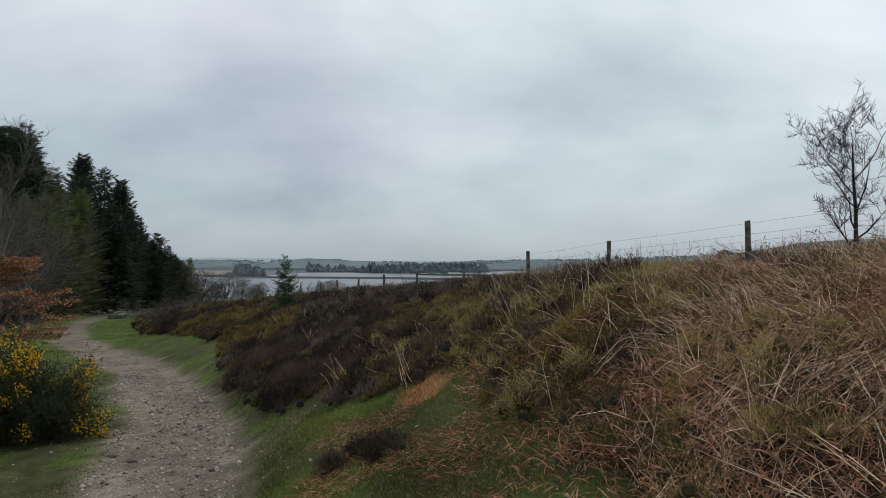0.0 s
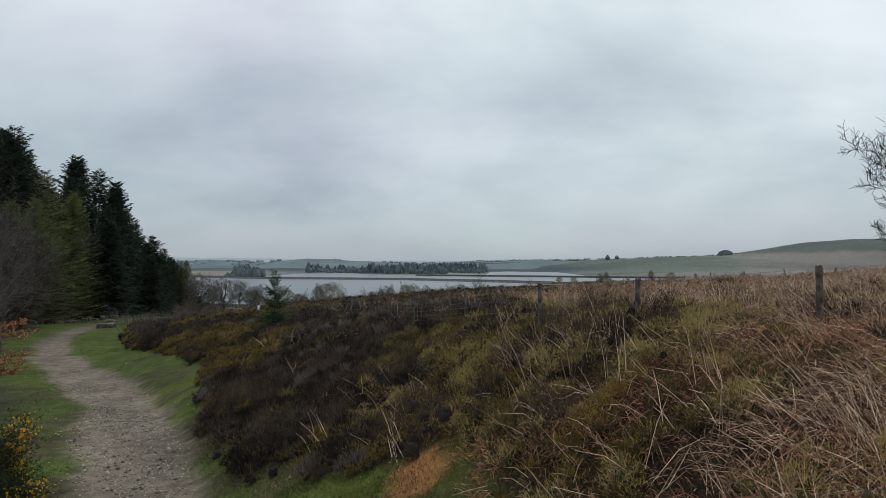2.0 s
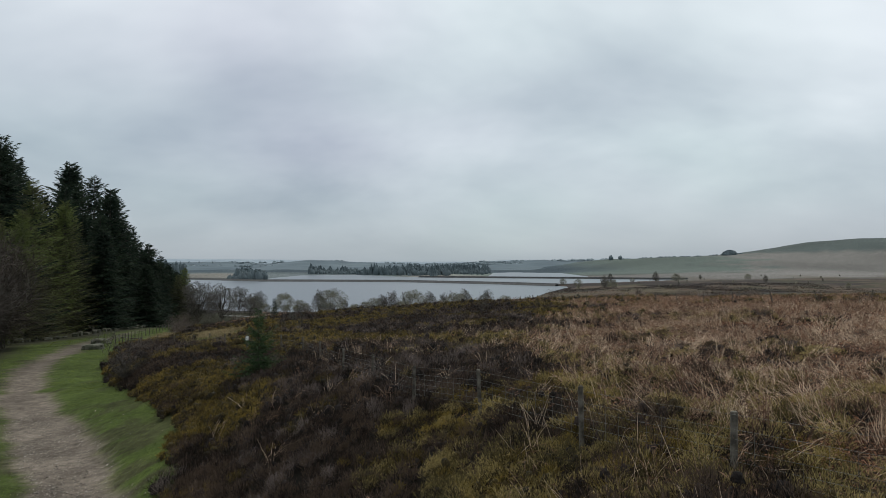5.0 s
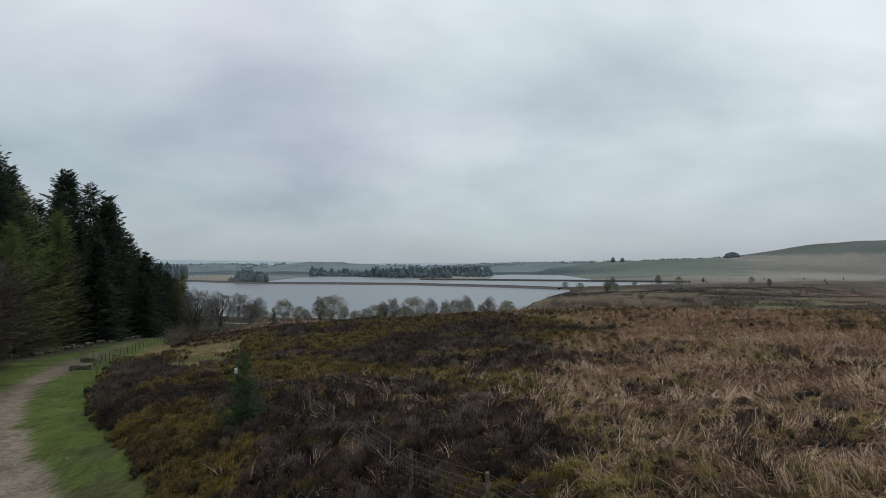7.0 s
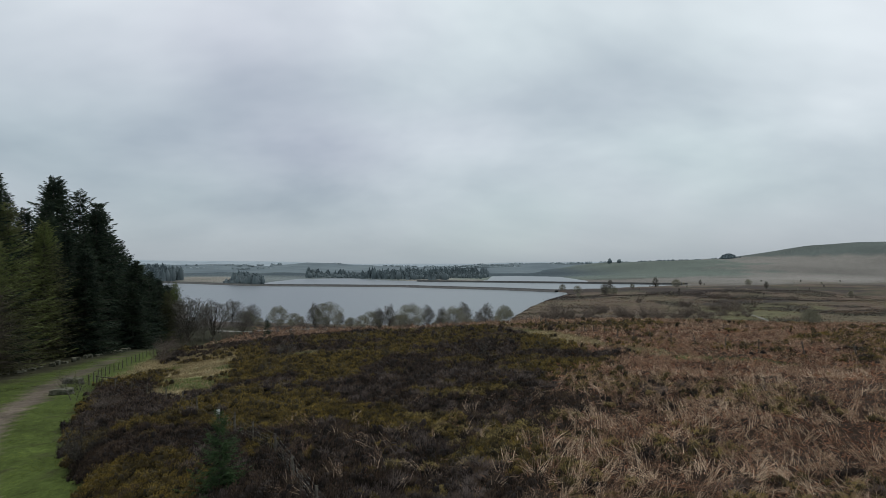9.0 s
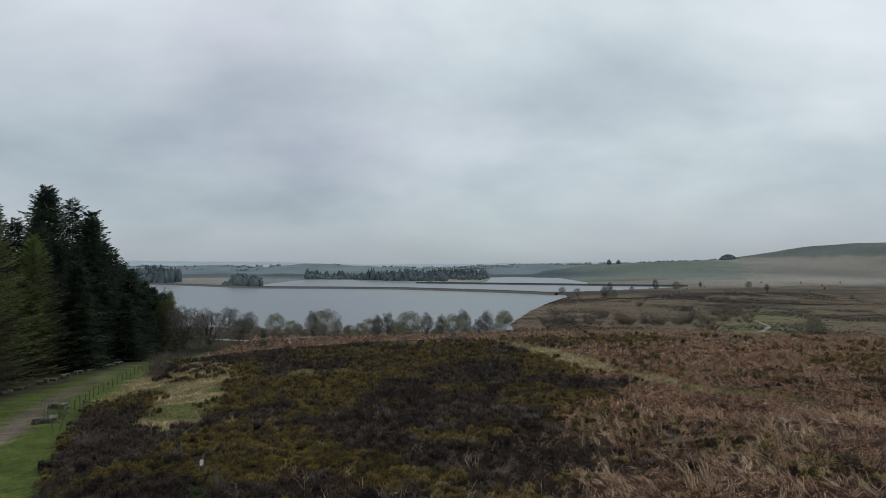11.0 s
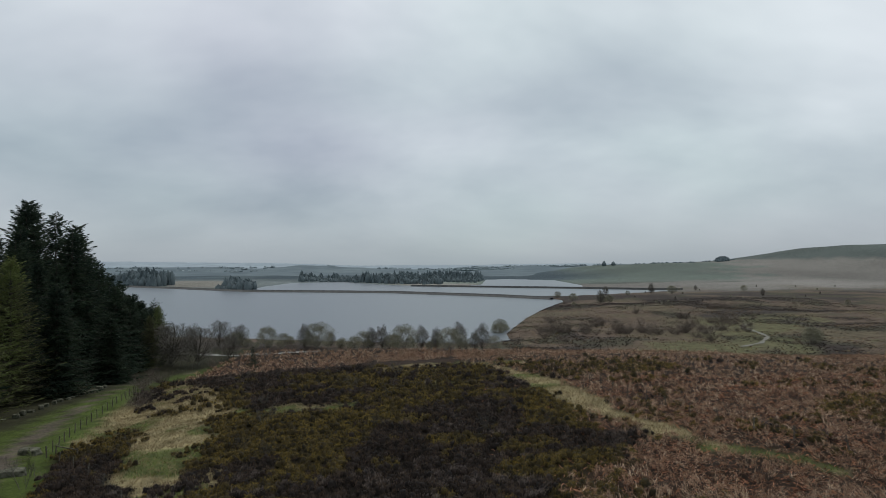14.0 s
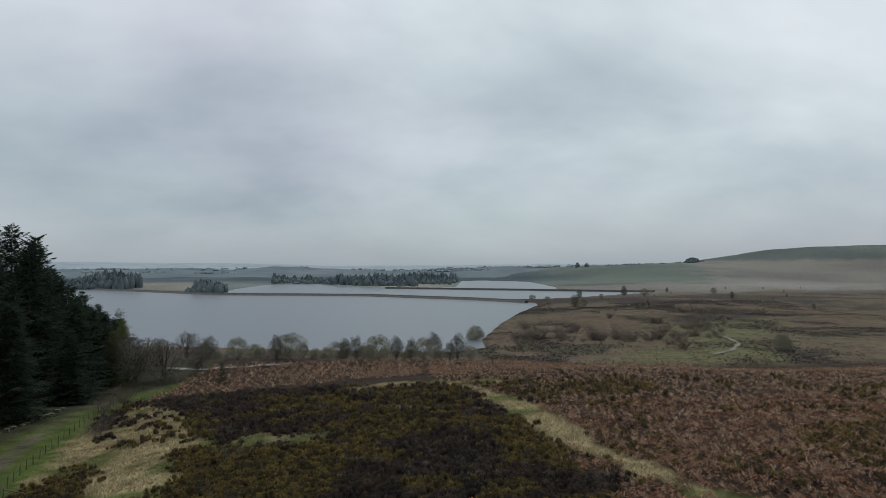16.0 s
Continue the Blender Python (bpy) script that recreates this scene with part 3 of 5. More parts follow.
dam("dam_1", [(104, 548), (60, 596), (20, 626), (-52, 680), (-140, 704), (-229, 722), (-352, 816), (-470, 900)], LAKE + 1.6, 5, "long stone-faced reservoir dam across the water")
dam("dam_2", [(-40, 884), (163, 788), (258, 738), (300, 725)], LAKE + 1.5, 5, "far stone-faced reservoir dam across the water")


# ---- far land ----
def ridge(name, y, x0, x1, crest, low, material, label, jag, size, seed):
    """A long hill with a wooded, uneven skyline and a sloping near side."""
    n = 420
    xs = np.linspace(x0, x1, n)
    top = np.interp(xs, [p for p, _ in crest], [q for _, q in crest]) + jag * fbm(xs, xs * 0 + y, size, seed, 5) * 2
    rows = []
    for k, (dy, t) in enumerate(((-0.22 * y, 0.0), (-0.1 * y, 0.5), (-0.03 * y, 0.88), (0, 1.0), (0.05 * y, 0.7))):
        rows.append(np.stack([xs, xs * 0 + y + dy, low + (top - low) * t], 1))
    v = np.concatenate(rows)
    i = np.arange(5 * n).reshape(5, n)
    f = np.stack([i[:-1, :-1], i[:-1, 1:], i[1:, 1:], i[1:, :-1]], -1).reshape(-1, 4)
    tagged(new(name, mesh_of(name, v, f, material)), label, "hills", kind="structure")


NEAR_HILL = [(-2300, 16), (-1150, 5), (-900, 11), (-600, 6), (-350, 10), (-150, 2), (0, 0), (120, 6), (300, 8), (560, 12), (900, 6)]
# the ridges' haze lies in their base colour, paler for the farther two
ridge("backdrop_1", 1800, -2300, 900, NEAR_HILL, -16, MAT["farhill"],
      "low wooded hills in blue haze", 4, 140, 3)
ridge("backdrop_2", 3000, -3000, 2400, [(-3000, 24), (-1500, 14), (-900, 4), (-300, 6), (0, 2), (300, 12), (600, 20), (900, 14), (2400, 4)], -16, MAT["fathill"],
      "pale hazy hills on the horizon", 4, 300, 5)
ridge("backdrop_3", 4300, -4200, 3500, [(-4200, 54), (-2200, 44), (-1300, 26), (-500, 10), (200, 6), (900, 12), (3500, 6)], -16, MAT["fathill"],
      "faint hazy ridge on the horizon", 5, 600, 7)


def wood_block(name, trees, label, seed, conifer=True, material="farwood"):
    """Many small crowns in one mesh, each a ragged stack of tiers or lobes on a short stem."""
    rng = np.random.default_rng(seed)
    chunks = []
    for x, y, hh, r, *lift in trees:
        z0 = lift[0] if lift else h(x, y)
        k = 12
        pointed = conifer and rng.random() < 0.42
        lev = rng.uniform(0.08, 1.0, k)
        wide = r * ((1.05 - lev) if pointed else np.sqrt(np.clip(1 - (2 * lev - 1) ** 2, 0.05, 1)))
        ang = rng.uniform(0, 6.283, k)
        base = np.stack([x + 0.2 * wide * np.cos(ang), y + 0.2 * wide * np.sin(ang), z0 + hh * lev], 1)
        tip = np.stack([x + 0.92 * wide * np.cos(ang), y + 0.92 * wide * np.sin(ang), z0 + hh * (lev - (0.12 if pointed else 0.05))], 1)
        chunks.append(blades(base, tip, np.full(k, r * 0.4), rng))
        m = 7
        lv = np.array((0.0, 0.25, 0.5, 0.78, 1.0))
        wd = r * np.array((0.8, 0.68, 0.48, 0.24, 0.02) if pointed else (0.7, 0.9, 0.85, 0.5, 0.05)) * rng.uniform(0.8, 1.1, 5)
        wa = np.arange(m) * 6.283 / m
        ring = np.stack([x + np.outer(wd, np.cos(wa)), y + np.outer(wd, np.sin(wa)), z0 - 0.4 + hh * 0.95 * np.repeat(lv[:, None], m, 1)], -1).reshape(-1, 3)
        q = np.arange(4 * m).reshape(4, m)
        chunks.append((ring, np.stack([q, np.roll(q, -1, 1), np.roll(q, -1, 1) + m, q + m], -1).reshape(-1, 4)))
        c = np.array([[x, y, z0 - 0.5]]), np.array([[x, y, z0 + hh]])
        chunks.append(blades(np.repeat(c[0], 3, 0), np.repeat(c[1], 3, 0), np.full(3, r * 1.5), rng))
    v, f = gather(chunks)
    tagged(new(name, mesh_of(name, v, f, MAT[material])), label, "woodland", kind="stuff")


def spread_trees(n, ring, hh, r, seed):
    rng = np.random.default_rng(seed)
    xs, ys = [p[0] for p in ring], [p[1] for p in ring]
    out = []
    while len(out) < n:
        x, y = rng.uniform(min(xs), max(xs)), rng.uniform(min(ys), max(ys))
        if shore_distance(np.array([x]), np.array([y]), ring)[0] < 0:
            stand = float(np.clip(0.85 + 1.3 * fbm(np.array([x]), np.array([y]), 70, seed, 2)[0], 0.35, 1.4))
            out.append((x, y, hh * stand * rng.uniform(0.75, 1.2), r * rng.uniform(0.6, 1.2)))
    return out


# the far woods' blue-grey tint stands in for haze
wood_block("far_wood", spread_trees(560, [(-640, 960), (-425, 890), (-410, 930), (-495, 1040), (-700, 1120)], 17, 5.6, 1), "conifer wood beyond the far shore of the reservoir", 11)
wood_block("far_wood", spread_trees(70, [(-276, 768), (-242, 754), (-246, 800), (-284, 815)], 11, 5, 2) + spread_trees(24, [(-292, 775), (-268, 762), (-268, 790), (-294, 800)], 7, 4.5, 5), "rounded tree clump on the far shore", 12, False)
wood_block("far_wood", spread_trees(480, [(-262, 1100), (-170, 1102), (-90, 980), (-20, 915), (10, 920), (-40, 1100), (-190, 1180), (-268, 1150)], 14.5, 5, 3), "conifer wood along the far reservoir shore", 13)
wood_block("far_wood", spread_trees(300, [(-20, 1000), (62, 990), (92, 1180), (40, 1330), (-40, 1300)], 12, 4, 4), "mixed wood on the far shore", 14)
rng = np.random.default_rng(77)
HILL_X, HILL_Z = [p for p, _ in NEAR_HILL], [q for _, q in NEAR_HILL]
lines = [(x, 1800 - 396 * (1 - u), float(np.interp(u, [0, 0.55, 0.86, 1], [-16, -16 + 0.5 * (np.interp(x, HILL_X, HILL_Z) + 16), -16 + 0.88 * (np.interp(x, HILL_X, HILL_Z) + 16), np.interp(x, HILL_X, HILL_Z)])))
         for u, x0, x1, n in ((0.86, -1100, -500, 40), (1.0, -700, 500, 50), (0.6, -900, -420, 40), (0.86, -60, 180, 90), (0.7, 20, 220, 60), (0.95, 200, 560, 40)) for x in rng.uniform(x0, x1, n)]
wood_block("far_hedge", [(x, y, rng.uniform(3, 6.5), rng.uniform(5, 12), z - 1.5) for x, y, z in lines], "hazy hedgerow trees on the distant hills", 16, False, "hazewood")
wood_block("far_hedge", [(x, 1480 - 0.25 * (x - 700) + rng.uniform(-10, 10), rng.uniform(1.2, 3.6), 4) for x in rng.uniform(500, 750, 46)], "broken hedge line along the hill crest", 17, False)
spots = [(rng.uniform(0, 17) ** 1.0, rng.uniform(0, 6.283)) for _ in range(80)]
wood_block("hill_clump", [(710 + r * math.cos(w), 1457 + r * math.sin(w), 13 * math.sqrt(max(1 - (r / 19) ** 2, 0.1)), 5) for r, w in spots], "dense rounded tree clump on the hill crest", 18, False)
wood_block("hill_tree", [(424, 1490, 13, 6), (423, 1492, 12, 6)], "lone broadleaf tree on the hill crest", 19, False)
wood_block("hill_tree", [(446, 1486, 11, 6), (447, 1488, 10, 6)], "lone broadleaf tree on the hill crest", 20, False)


# ---- trees ----
def bare_tree(name, height, seed, label, category="tree", stem=0.1, depth=4, lean=0.0, bark="bark", twig="twig", spread=0.9, low=0.25, kids=5, stems=1, spray=0, group="", shape=1.0, hero=False):
    """A leafless tree: tapered trunk, limbs and boughs, and a crown of fine twigs."""
    rnd = random.Random(seed)
    root = new(name)
    tagged(root, label, category, group)
    wood, fine, limbs, ends = Tubes(), Tubes(), [], []

    def grow(p, d, length, radius, level):
        n = 4 if level < 2 else 3
        pts, rad = [p], [radius]
        q, dd = p.copy(), d.copy()
        for i in range(n):
            bow = 0.05 if level == 0 else 0.13
            dd = (dd + Vector((rnd.gauss(0, bow), rnd.gauss(0, bow), rnd.gauss(0.05, 0.08) + (0.06 if level else 0)))).normalized()
            q = q + dd * (length / n)
            pts.append(q.copy())
            rad.append(radius * (1 - 0.75 * (i + 1) / n) + 0.0012)
        if level == 1:
            limbs.append(Tubes())
        if level >= 2 and level == depth and not hero:
            ends.append((tuple(p), tuple(q), 2.2 * radius + 0.004))
        else:
            (wood if level == 0 else limbs[-1] if level == 1 else fine).run(pts, rad, 6 if level == 0 else 4 if level == 1 else 3)
        if level >= depth:
            return
        m = kids + (4 if level == 0 else 0)
        for k in range(m):
            t = (low if level == 0 else 0.2) + (1 - (low if level == 0 else 0.2)) * (k + rnd.random()) / m
            j = min(int(t * n), n - 1)
            at = pts[j].lerp(pts[j + 1], t * n - j)
            axis = (pts[j + 1] - pts[j]).normalized()
            side = axis.orthogonal().normalized()
            side.rotate(Matrix.Rotation(rnd.uniform(0, 6.283), 3, axis))
            ang = rnd.uniform(0.5, 1.05) * spread
            nd = (axis * math.cos(ang) + side * math.sin(ang)).normalized()
            ln = length * (0.62 - 0.30 * t * shape) * rnd.uniform(0.75, 1.2) if level == 0 else length * rnd.uniform(0.35, 0.6)
            grow(at, nd, ln, max(radius * (1 - 0.7 * t) * 0.5, 0.0075 if height < 6 else 0.006), level + 1)

    for s in range(stems):
        w = 6.283 * s / max(stems, 1) + rnd.random()
        out = 0.35 if stems > 1 else 0.0
        start = Vector((0.12 * math.cos(w) * (stems > 1), 0.12 * math.sin(w) * (stems > 1), -0.25))
        grow(start, Vector((lean + out * math.cos(w), out * math.sin(w), 1)).normalized(), height * (0.95 if stems == 1 else rnd.uniform(0.7, 1)), stem, 0)
    part("trunk", wood.mesh("trunk", MAT[bark]), root)
    for t in limbs:
        part("limb", t.mesh("limb", MAT[bark]), root)
    if ends:
        g = np.random.default_rng(seed)
        e = [np.array([k[i] for k in ends]) for i in range(3)]
        twigs = blades(e[0], e[1], e[2], g)
        have = [(np.array([tuple(v) for v in fine.v]), np.array(fine.f))] if fine.v else []
        v, f = gather(have + [twigs])
        part("crown", mesh_of("crown", v, f, MAT[twig]), root)
    elif spray:
        g = np.random.default_rng(seed)
        ends = np.array([tuple(v) for v in fine.v])
        pick = ends[g.integers(0, len(ends), spray)]
        out = g.normal(size=(spray, 3)) * 0.5 + (pick - np.array([0, 0, height * 0.45])) / height
        out[:, 2] += 0.35
        out /= np.linalg.norm(out, axis=1, keepdims=True)
        v2, f2 = blades(pick, pick + out * height * 0.09, np.full(spray, height * 0.0075), g)
        v, f = gather([(ends, np.array(fine.f)), (v2, f2)])
        part("crown", mesh_of("crown", v, f, MAT[twig]), root)
    else:
        part("crown", fine.mesh("crown", MAT[twig]), root)
    return root


def conifer(name, height, radius, seed, label, needles="spruce", whorls=40, arms=7, sprays=6, droop=0.28, group="", top=0.9, category="conifer", lean_tip=0.12, jitter=2.6, broad=0.17, spray=0.26):
    """A conifer: straight tapered trunk, whorls of drooping boughs, and sprays of needles along each bough."""
    g = np.random.default_rng(seed)
    root = new(name)
    tagged(root, label, category, group)
    t = Tubes()
    t.run([(0, 0, -0.3), (0, 0, height * 0.5), (0, 0, height)], [height * 0.013, height * 0.008, height * 0.0012], 6)
    chunks = []
    for k in range(whorls):
        lev = 0.04 + 0.95 * (k + g.uniform(-0.3, 0.3)) / whorls
        reach = radius * (1 - lev) ** top * g.uniform(0.82, 1.12) + 0.012 * height * (1 - lev) ** 0.5
        for a in range(arms):
            w = 6.283 * (a + g.uniform(-0.35, 0.35)) / arms + k * 0.9
            own = min(max(lev + g.uniform(-0.6, 0.6) * jitter / whorls, 0.03), 0.995)
            r = reach * g.uniform(0.6, 1.2)
            base = np.array([0, 0, height * own])
            out = np.array([math.cos(w), math.sin(w), 0])
            tip = base + out * r + np.array([0, 0, (0.75 * own ** 2 - droop + lean_tip * g.uniform(0, 1)) * r])
            if r > 0.3 * radius and sprays > 5:
                t.run([tuple(base), tuple(tip)], [height * 0.002, height * 0.0005], 3)
            s = np.linspace(0.12, 0.98, sprays)
            p = base[None] + (tip - base)[None] * s[:, None] + np.array([0, 0, -1])[None] * (0.07 * r * np.sin(s * 3.14))[:, None]
            side = np.array([-out[1], out[0], 0])
            ln = (spray * r * (1.15 - s) + 0.05 * radius + 0.004 * height)[:, None]
            for sgn in (1, -1):
                d = out[None] * 0.6 + side[None] * sgn * g.uniform(0.5, 1.0, (sprays, 1)) + np.array([0, 0, -0.22]) + g.normal(size=(sprays, 3)) * 0.22
                chunks.append(blades(p, p + d * ln, broad * ln[:, 0], g, 0.06))
            chunks.append(blades(p[-2:], p[-2:] + (out + np.array([0, 0, 0.2]))[None] * ln[-2:] * 1.3, 0.25 * ln[-2:, 0], g))
    part("trunk", t.mesh("trunk", MAT["bark"]), root)
    v, f = gather(chunks)
    part("crown", mesh_of("crown", v, f, MAT[needles]), root)
    return root


def plant(src, x, y, size=1.0, turn=0.0, sink=0.0, tall=1.0):
    """Another of a kind, on the ground at that place."""
    return copy_thing(src, pose(x, y, h(x, y) - sink, 0, 0, turn) @ Matrix.Diagonal((size, size, size * tall, 1)))


def move_to(ob, x, y, size=1.0, turn=0.0, sink=0.0, tall=1.0):
    ob.matrix_basis = pose(x, y, h(x, y) - sink, 0, 0, turn) @ Matrix.Diagonal((size, size, size * tall, 1))
    return ob


rnd = random.Random(5)
SPRUCE = [conifer("spruce", 30, r, 100 + i, "tall dark green spruce at the edge of the plantation", whorls=w, arms=a, sprays=13, group="plantation conifers", droop=d, top=0.7, lean_tip=0.2)
          for i, (r, w, a, d) in enumerate(((7.4, 46, 8, 0.16), (6.6, 44, 8, 0.10), (7.8, 44, 8, 0.22)))]
LARCH = [conifer("larch", 24, 7.0, 120 + i, "leafless brownish larch at the edge of the plantation", needles="larch", whorls=54, arms=9, sprays=20, broad=0.07, spray=0.13, droop=0.12, group="plantation larches", top=0.75, lean_tip=0.3)
         for i in range(2)]
# the plantation's edge: places and heights of its front trees
FRONT = [(-67.4, 93.1, 24.1, 0), (-74, 96, 24, 1), (-78.5, 104.2, 26.4, 2), (-88.9, 142.2, 27.5, 0), (-89.5, 152.8, 25.3, 1), (-82, 147, 19, 2), (-85, 135, 21, 1), (-92, 165, 20.5, 2), (-87, 160, 16, 0),
         (-96, 178, 16, 1), (-90, 171, 12, 2), (-99, 192, 11.5, 0), (-94, 186, 8, 1), (-104, 207, 7, 2), (-98, 200, 4.5, 0), (-107, 222, 4, 1), (-101, 214, 1, 2), (-84, 116, 22, 0), (-88, 126, 22, 1),
         (-78, 124, 16, 2), (-80, 133, 15, 0), (-72, 86, 22, 0), (-80, 90, 25, 2), (-66, 80, 20, 1), (-74, 74, 23, 0), (-88, 194, 1.5, 1), (-92, 206, -0.5, 2), (-84, 181, 4, 0), (-79, 166, 6, 1), (-75, 152, 7, 2),
         (-80, 174, 1, 2), (-84, 190, -3, 0), (-70, 141, 4, 1), (-92, 118, 24, 1), (-98, 126, 26, 2), (-104, 135, 25, 0),
         (-80, 109, 23, 1), (-86, 121, 25, 0), (-85, 112, 24, 2), (-91, 136, 20, 0), (-92, 148, 24, 2), (-73, 99, 21, 2), (-67, 119, 11, 0), (-73, 128, 14, 1)]
used = set()
for x, y, ztop, k in FRONT:
    s = (ztop - h(x, y)) / 30
    wide = max(1.0, 0.8 / s) if s < 0.8 else 1.0
    if k not in used:
        used.add(k)
        move_to(SPRUCE[k], x, y, s, rnd.uniform(0, 360))
    else:
        plant(SPRUCE[k], x, y, s * wide, rnd.uniform(0, 360), tall=1 / wide)
back = conifer("spruce", 30, 6.2, 109, "tall dark green spruce inside the plantation", whorls=34, arms=6, sprays=5, group="plantation conifers", droop=0.25, top=0.8)
for i in range(46):
    y = rnd.uniform(60, 240)
    x = np.interp(y, [60, 93, 142, 240], [-74, -84, -98, -118]) - rnd.uniform(3, 36)
    s = np.interp(y, [60, 160, 240], [0.85, 0.72, 0.4]) * rnd.uniform(0.8, 1.05)
    if i:
        plant(back, x, y, s, rnd.uniform(0, 360))
    else:
        move_to(back, x, y, s, 30)
for i, (x, y, hh) in enumerate(((-66, 98, 25), (-70, 112, 24), (-61, 89, 18), (-58, 80, 17), (-62, 72, 20), (-55, 64, 19), (-52, 54, 17), (-76, 170, 14), (-79, 181, 15))):
    (move_to if i < 2 else plant)(LARCH[i % 2], x, y, hh / 24, rnd.uniform(0, 360))
pine = conifer("pine", 17, 6.0, 140, "layered dark pine above the reservoir shore", whorls=16, arms=7, sprays=7, droop=0.02, top=0.8, lean_tip=0.4)
move_to(pine, -108.7, 239.5, (1.8 - h(-108.7, 239.5)) / 17, 40)

young = conifer("young_spruce", 2.5, 1.15, 150, "small bright green self-sown spruce in the heather", needles="fir", whorls=17, arms=9, sprays=10, droop=-0.15, top=0.8)
move_to(young, -9.6, 35.4, (2.3 - h(-9.6, 35.4)) / 2.5 * 0.85, 20, tall=1 / 0.85)
small = conifer("young_spruce", 4.2, 1.5, 151, "lone dark young spruce on the heather slope", whorls=18, arms=8, sprays=7, droop=-0.2, top=0.75)
move_to(small, -43.4, 152.8, 1.25, 70)
tiny = conifer("young_spruce", 2.0, 0.6, 152, "thin young spruce beside the fence", whorls=14, arms=7, sprays=6, droop=-0.2, needles="larch")
move_to(tiny, -40.5, 74.5, 1.0, 10)

rowan = bare_tree("rowan", 4.4, 8, "small bare rowan with upswept twigs beside the fence", stem=0.085, depth=4, low=0.1, kids=6, spread=1.1, bark="darkbark", twig="darkbark", shape=0.7, hero=True)
move_to(rowan, 10.75, 15.1, 0.82, 20)
bare = bare_tree("bare_tree", 8.5, 21, "leafless broadleaf tree with grey branches beside the track", stem=0.13, depth=4, low=0.15, kids=6, spread=1.0, bark="greybark", twig="greybark", lean=0.1, hero=True)
move_to(bare, -17.8, 23.0, 1.0, 10)
for x, y, s, t in ((-25.5, 33, 0.95, 120), (-34, 47, 0.9, 300), (-31, 36, 1.1, 80)):
    plant(bare, x, y, s, t)


def twig_bush(name, height, width, seed, label, bark, twig, n_stem=46, n_twig=1100, category="tree", group="", low=0.15, lift=0.45, stout=0.009, fine=0.008, dome=False):
    """A rounded leafless bush or small tree: forking stems that fan out into a dome of fine twigs."""
    g = np.random.default_rng(seed)
    root = new(name)
    tagged(root, label, category, group)
    u = g.normal(size=(n_stem, 3))
    u[:, 2] = u[:, 2] * 0.8 + lift * 0.5
    u /= np.linalg.norm(u, axis=1, keepdims=True)
    lump = 0.8 + 0.4 * np.array([noise.noise(Vector(p) * 1.9 + Vector((seed, 0, 0))) for p in u])
    tips = u * np.array([width / 2, width / 2, height * 0.5]) * lump[:, None] + np.array([0, 0, height * 0.45])
    tips[:, 2] = np.maximum(tips[:, 2], height * g.uniform(0.06, 0.22, n_stem))
    base = g.normal(size=(n_stem, 3)) * np.array([0.03, 0.03, 0]) * height + np.array([0, 0, -0.2])
    base[:, 2] += g.uniform(0, low, n_stem) * height
    v, f = blades(base, tips, np.full(n_stem, stout * height), g, -0.06, square=True)
    part("trunk", mesh_of("trunk", v, f, MAT[bark]), root)
    if dome:
        # a close shell of twigs over the whole crown
        u = g.normal(size=(n_twig, 3))
        u /= np.linalg.norm(u, axis=1, keepdims=True)
        u[:, 2] = np.where(u[:, 2] < -0.75, -u[:, 2], u[:, 2])
        lump = 0.86 + 0.34 * np.array([noise.noise(Vector(q) * 2.2 + Vector((seed, 0, 0))) for q in u])
        p = u * np.array([width / 2, width / 2, height * 0.54]) * (lump * (1 - 0.6 * g.random(n_twig) ** 1.6))[:, None] + np.array([0, 0, height * 0.42])
        d = u + g.normal(size=(n_twig, 3)) * 0.55 + np.array([0, 0, 0.35])
        d /= np.linalg.norm(d, axis=1, keepdims=True)
        v, f = blades(p, p + d * (height * g.uniform(0.04, 0.10, n_twig))[:, None], height * fine * g.uniform(0.6, 1.4, n_twig), g, 0.04)
        part("crown", mesh_of("crown", v, f, MAT[twig]), root)
        return root
    k = g.integers(0, n_stem, n_twig)
    t = g.uniform(0.35, 0.98, n_twig)[:, None]
    p = base[k] * (1 - t) + tips[k] * t + g.normal(size=(n_twig, 3)) * 0.05 * height * np.array([1, 1, 0.6])
    d = (p - np.array([0, 0, height * 0.35])) / height * 0.8 + g.normal(size=(n_twig, 3)) * 0.5 + np.array([0, 0, lift * 0.4])
    d /= np.linalg.norm(d, axis=1, keepdims=True)
    v, f = blades(p, p + d * (height * g.uniform(0.07, 0.16, n_twig))[:, None], height * fine * g.uniform(0.6, 1.4, n_twig), g, 0.04)
    part("crown", mesh_of("crown", v, f, MAT[twig]), root)
    return root


SHRUB = [twig_bush("bare_shrub", 3.0, 4.0, 31 + i, "leafless grey-brown shrub on the moor", "brown", "brown", 60, 1100, "shrub", "moor shrubs", 0.2, 0.15, fine=0.0055) for i in range(3)]
move_to(SHRUB[0], -27.5, 58, 0.7, 0)
bush = twig_bush("bare_shrub", 3.1, 3.5, 38, "dense dark leafless shrub at the foot of the heather slope", "bark", "bark", 80, 1900, "shrub", low=0.1, fine=0.006)
move_to(bush, -21.9, 45.8, 1.0, 20)
move_to(SHRUB[1], -48, 110, 1.5, 40)
move_to(SHRUB[2], -56.5, 128, 1.3, 90)
for x, y, k in ((-60, 142, 1.0), (-70, 158, 1.1), (-60, 172, 1.0), (-50, 186, 1.0), (-46, 200, 1.2)):
    plant(SHRUB[rnd.randrange(3)], x, y, k, rnd.uniform(0, 360))
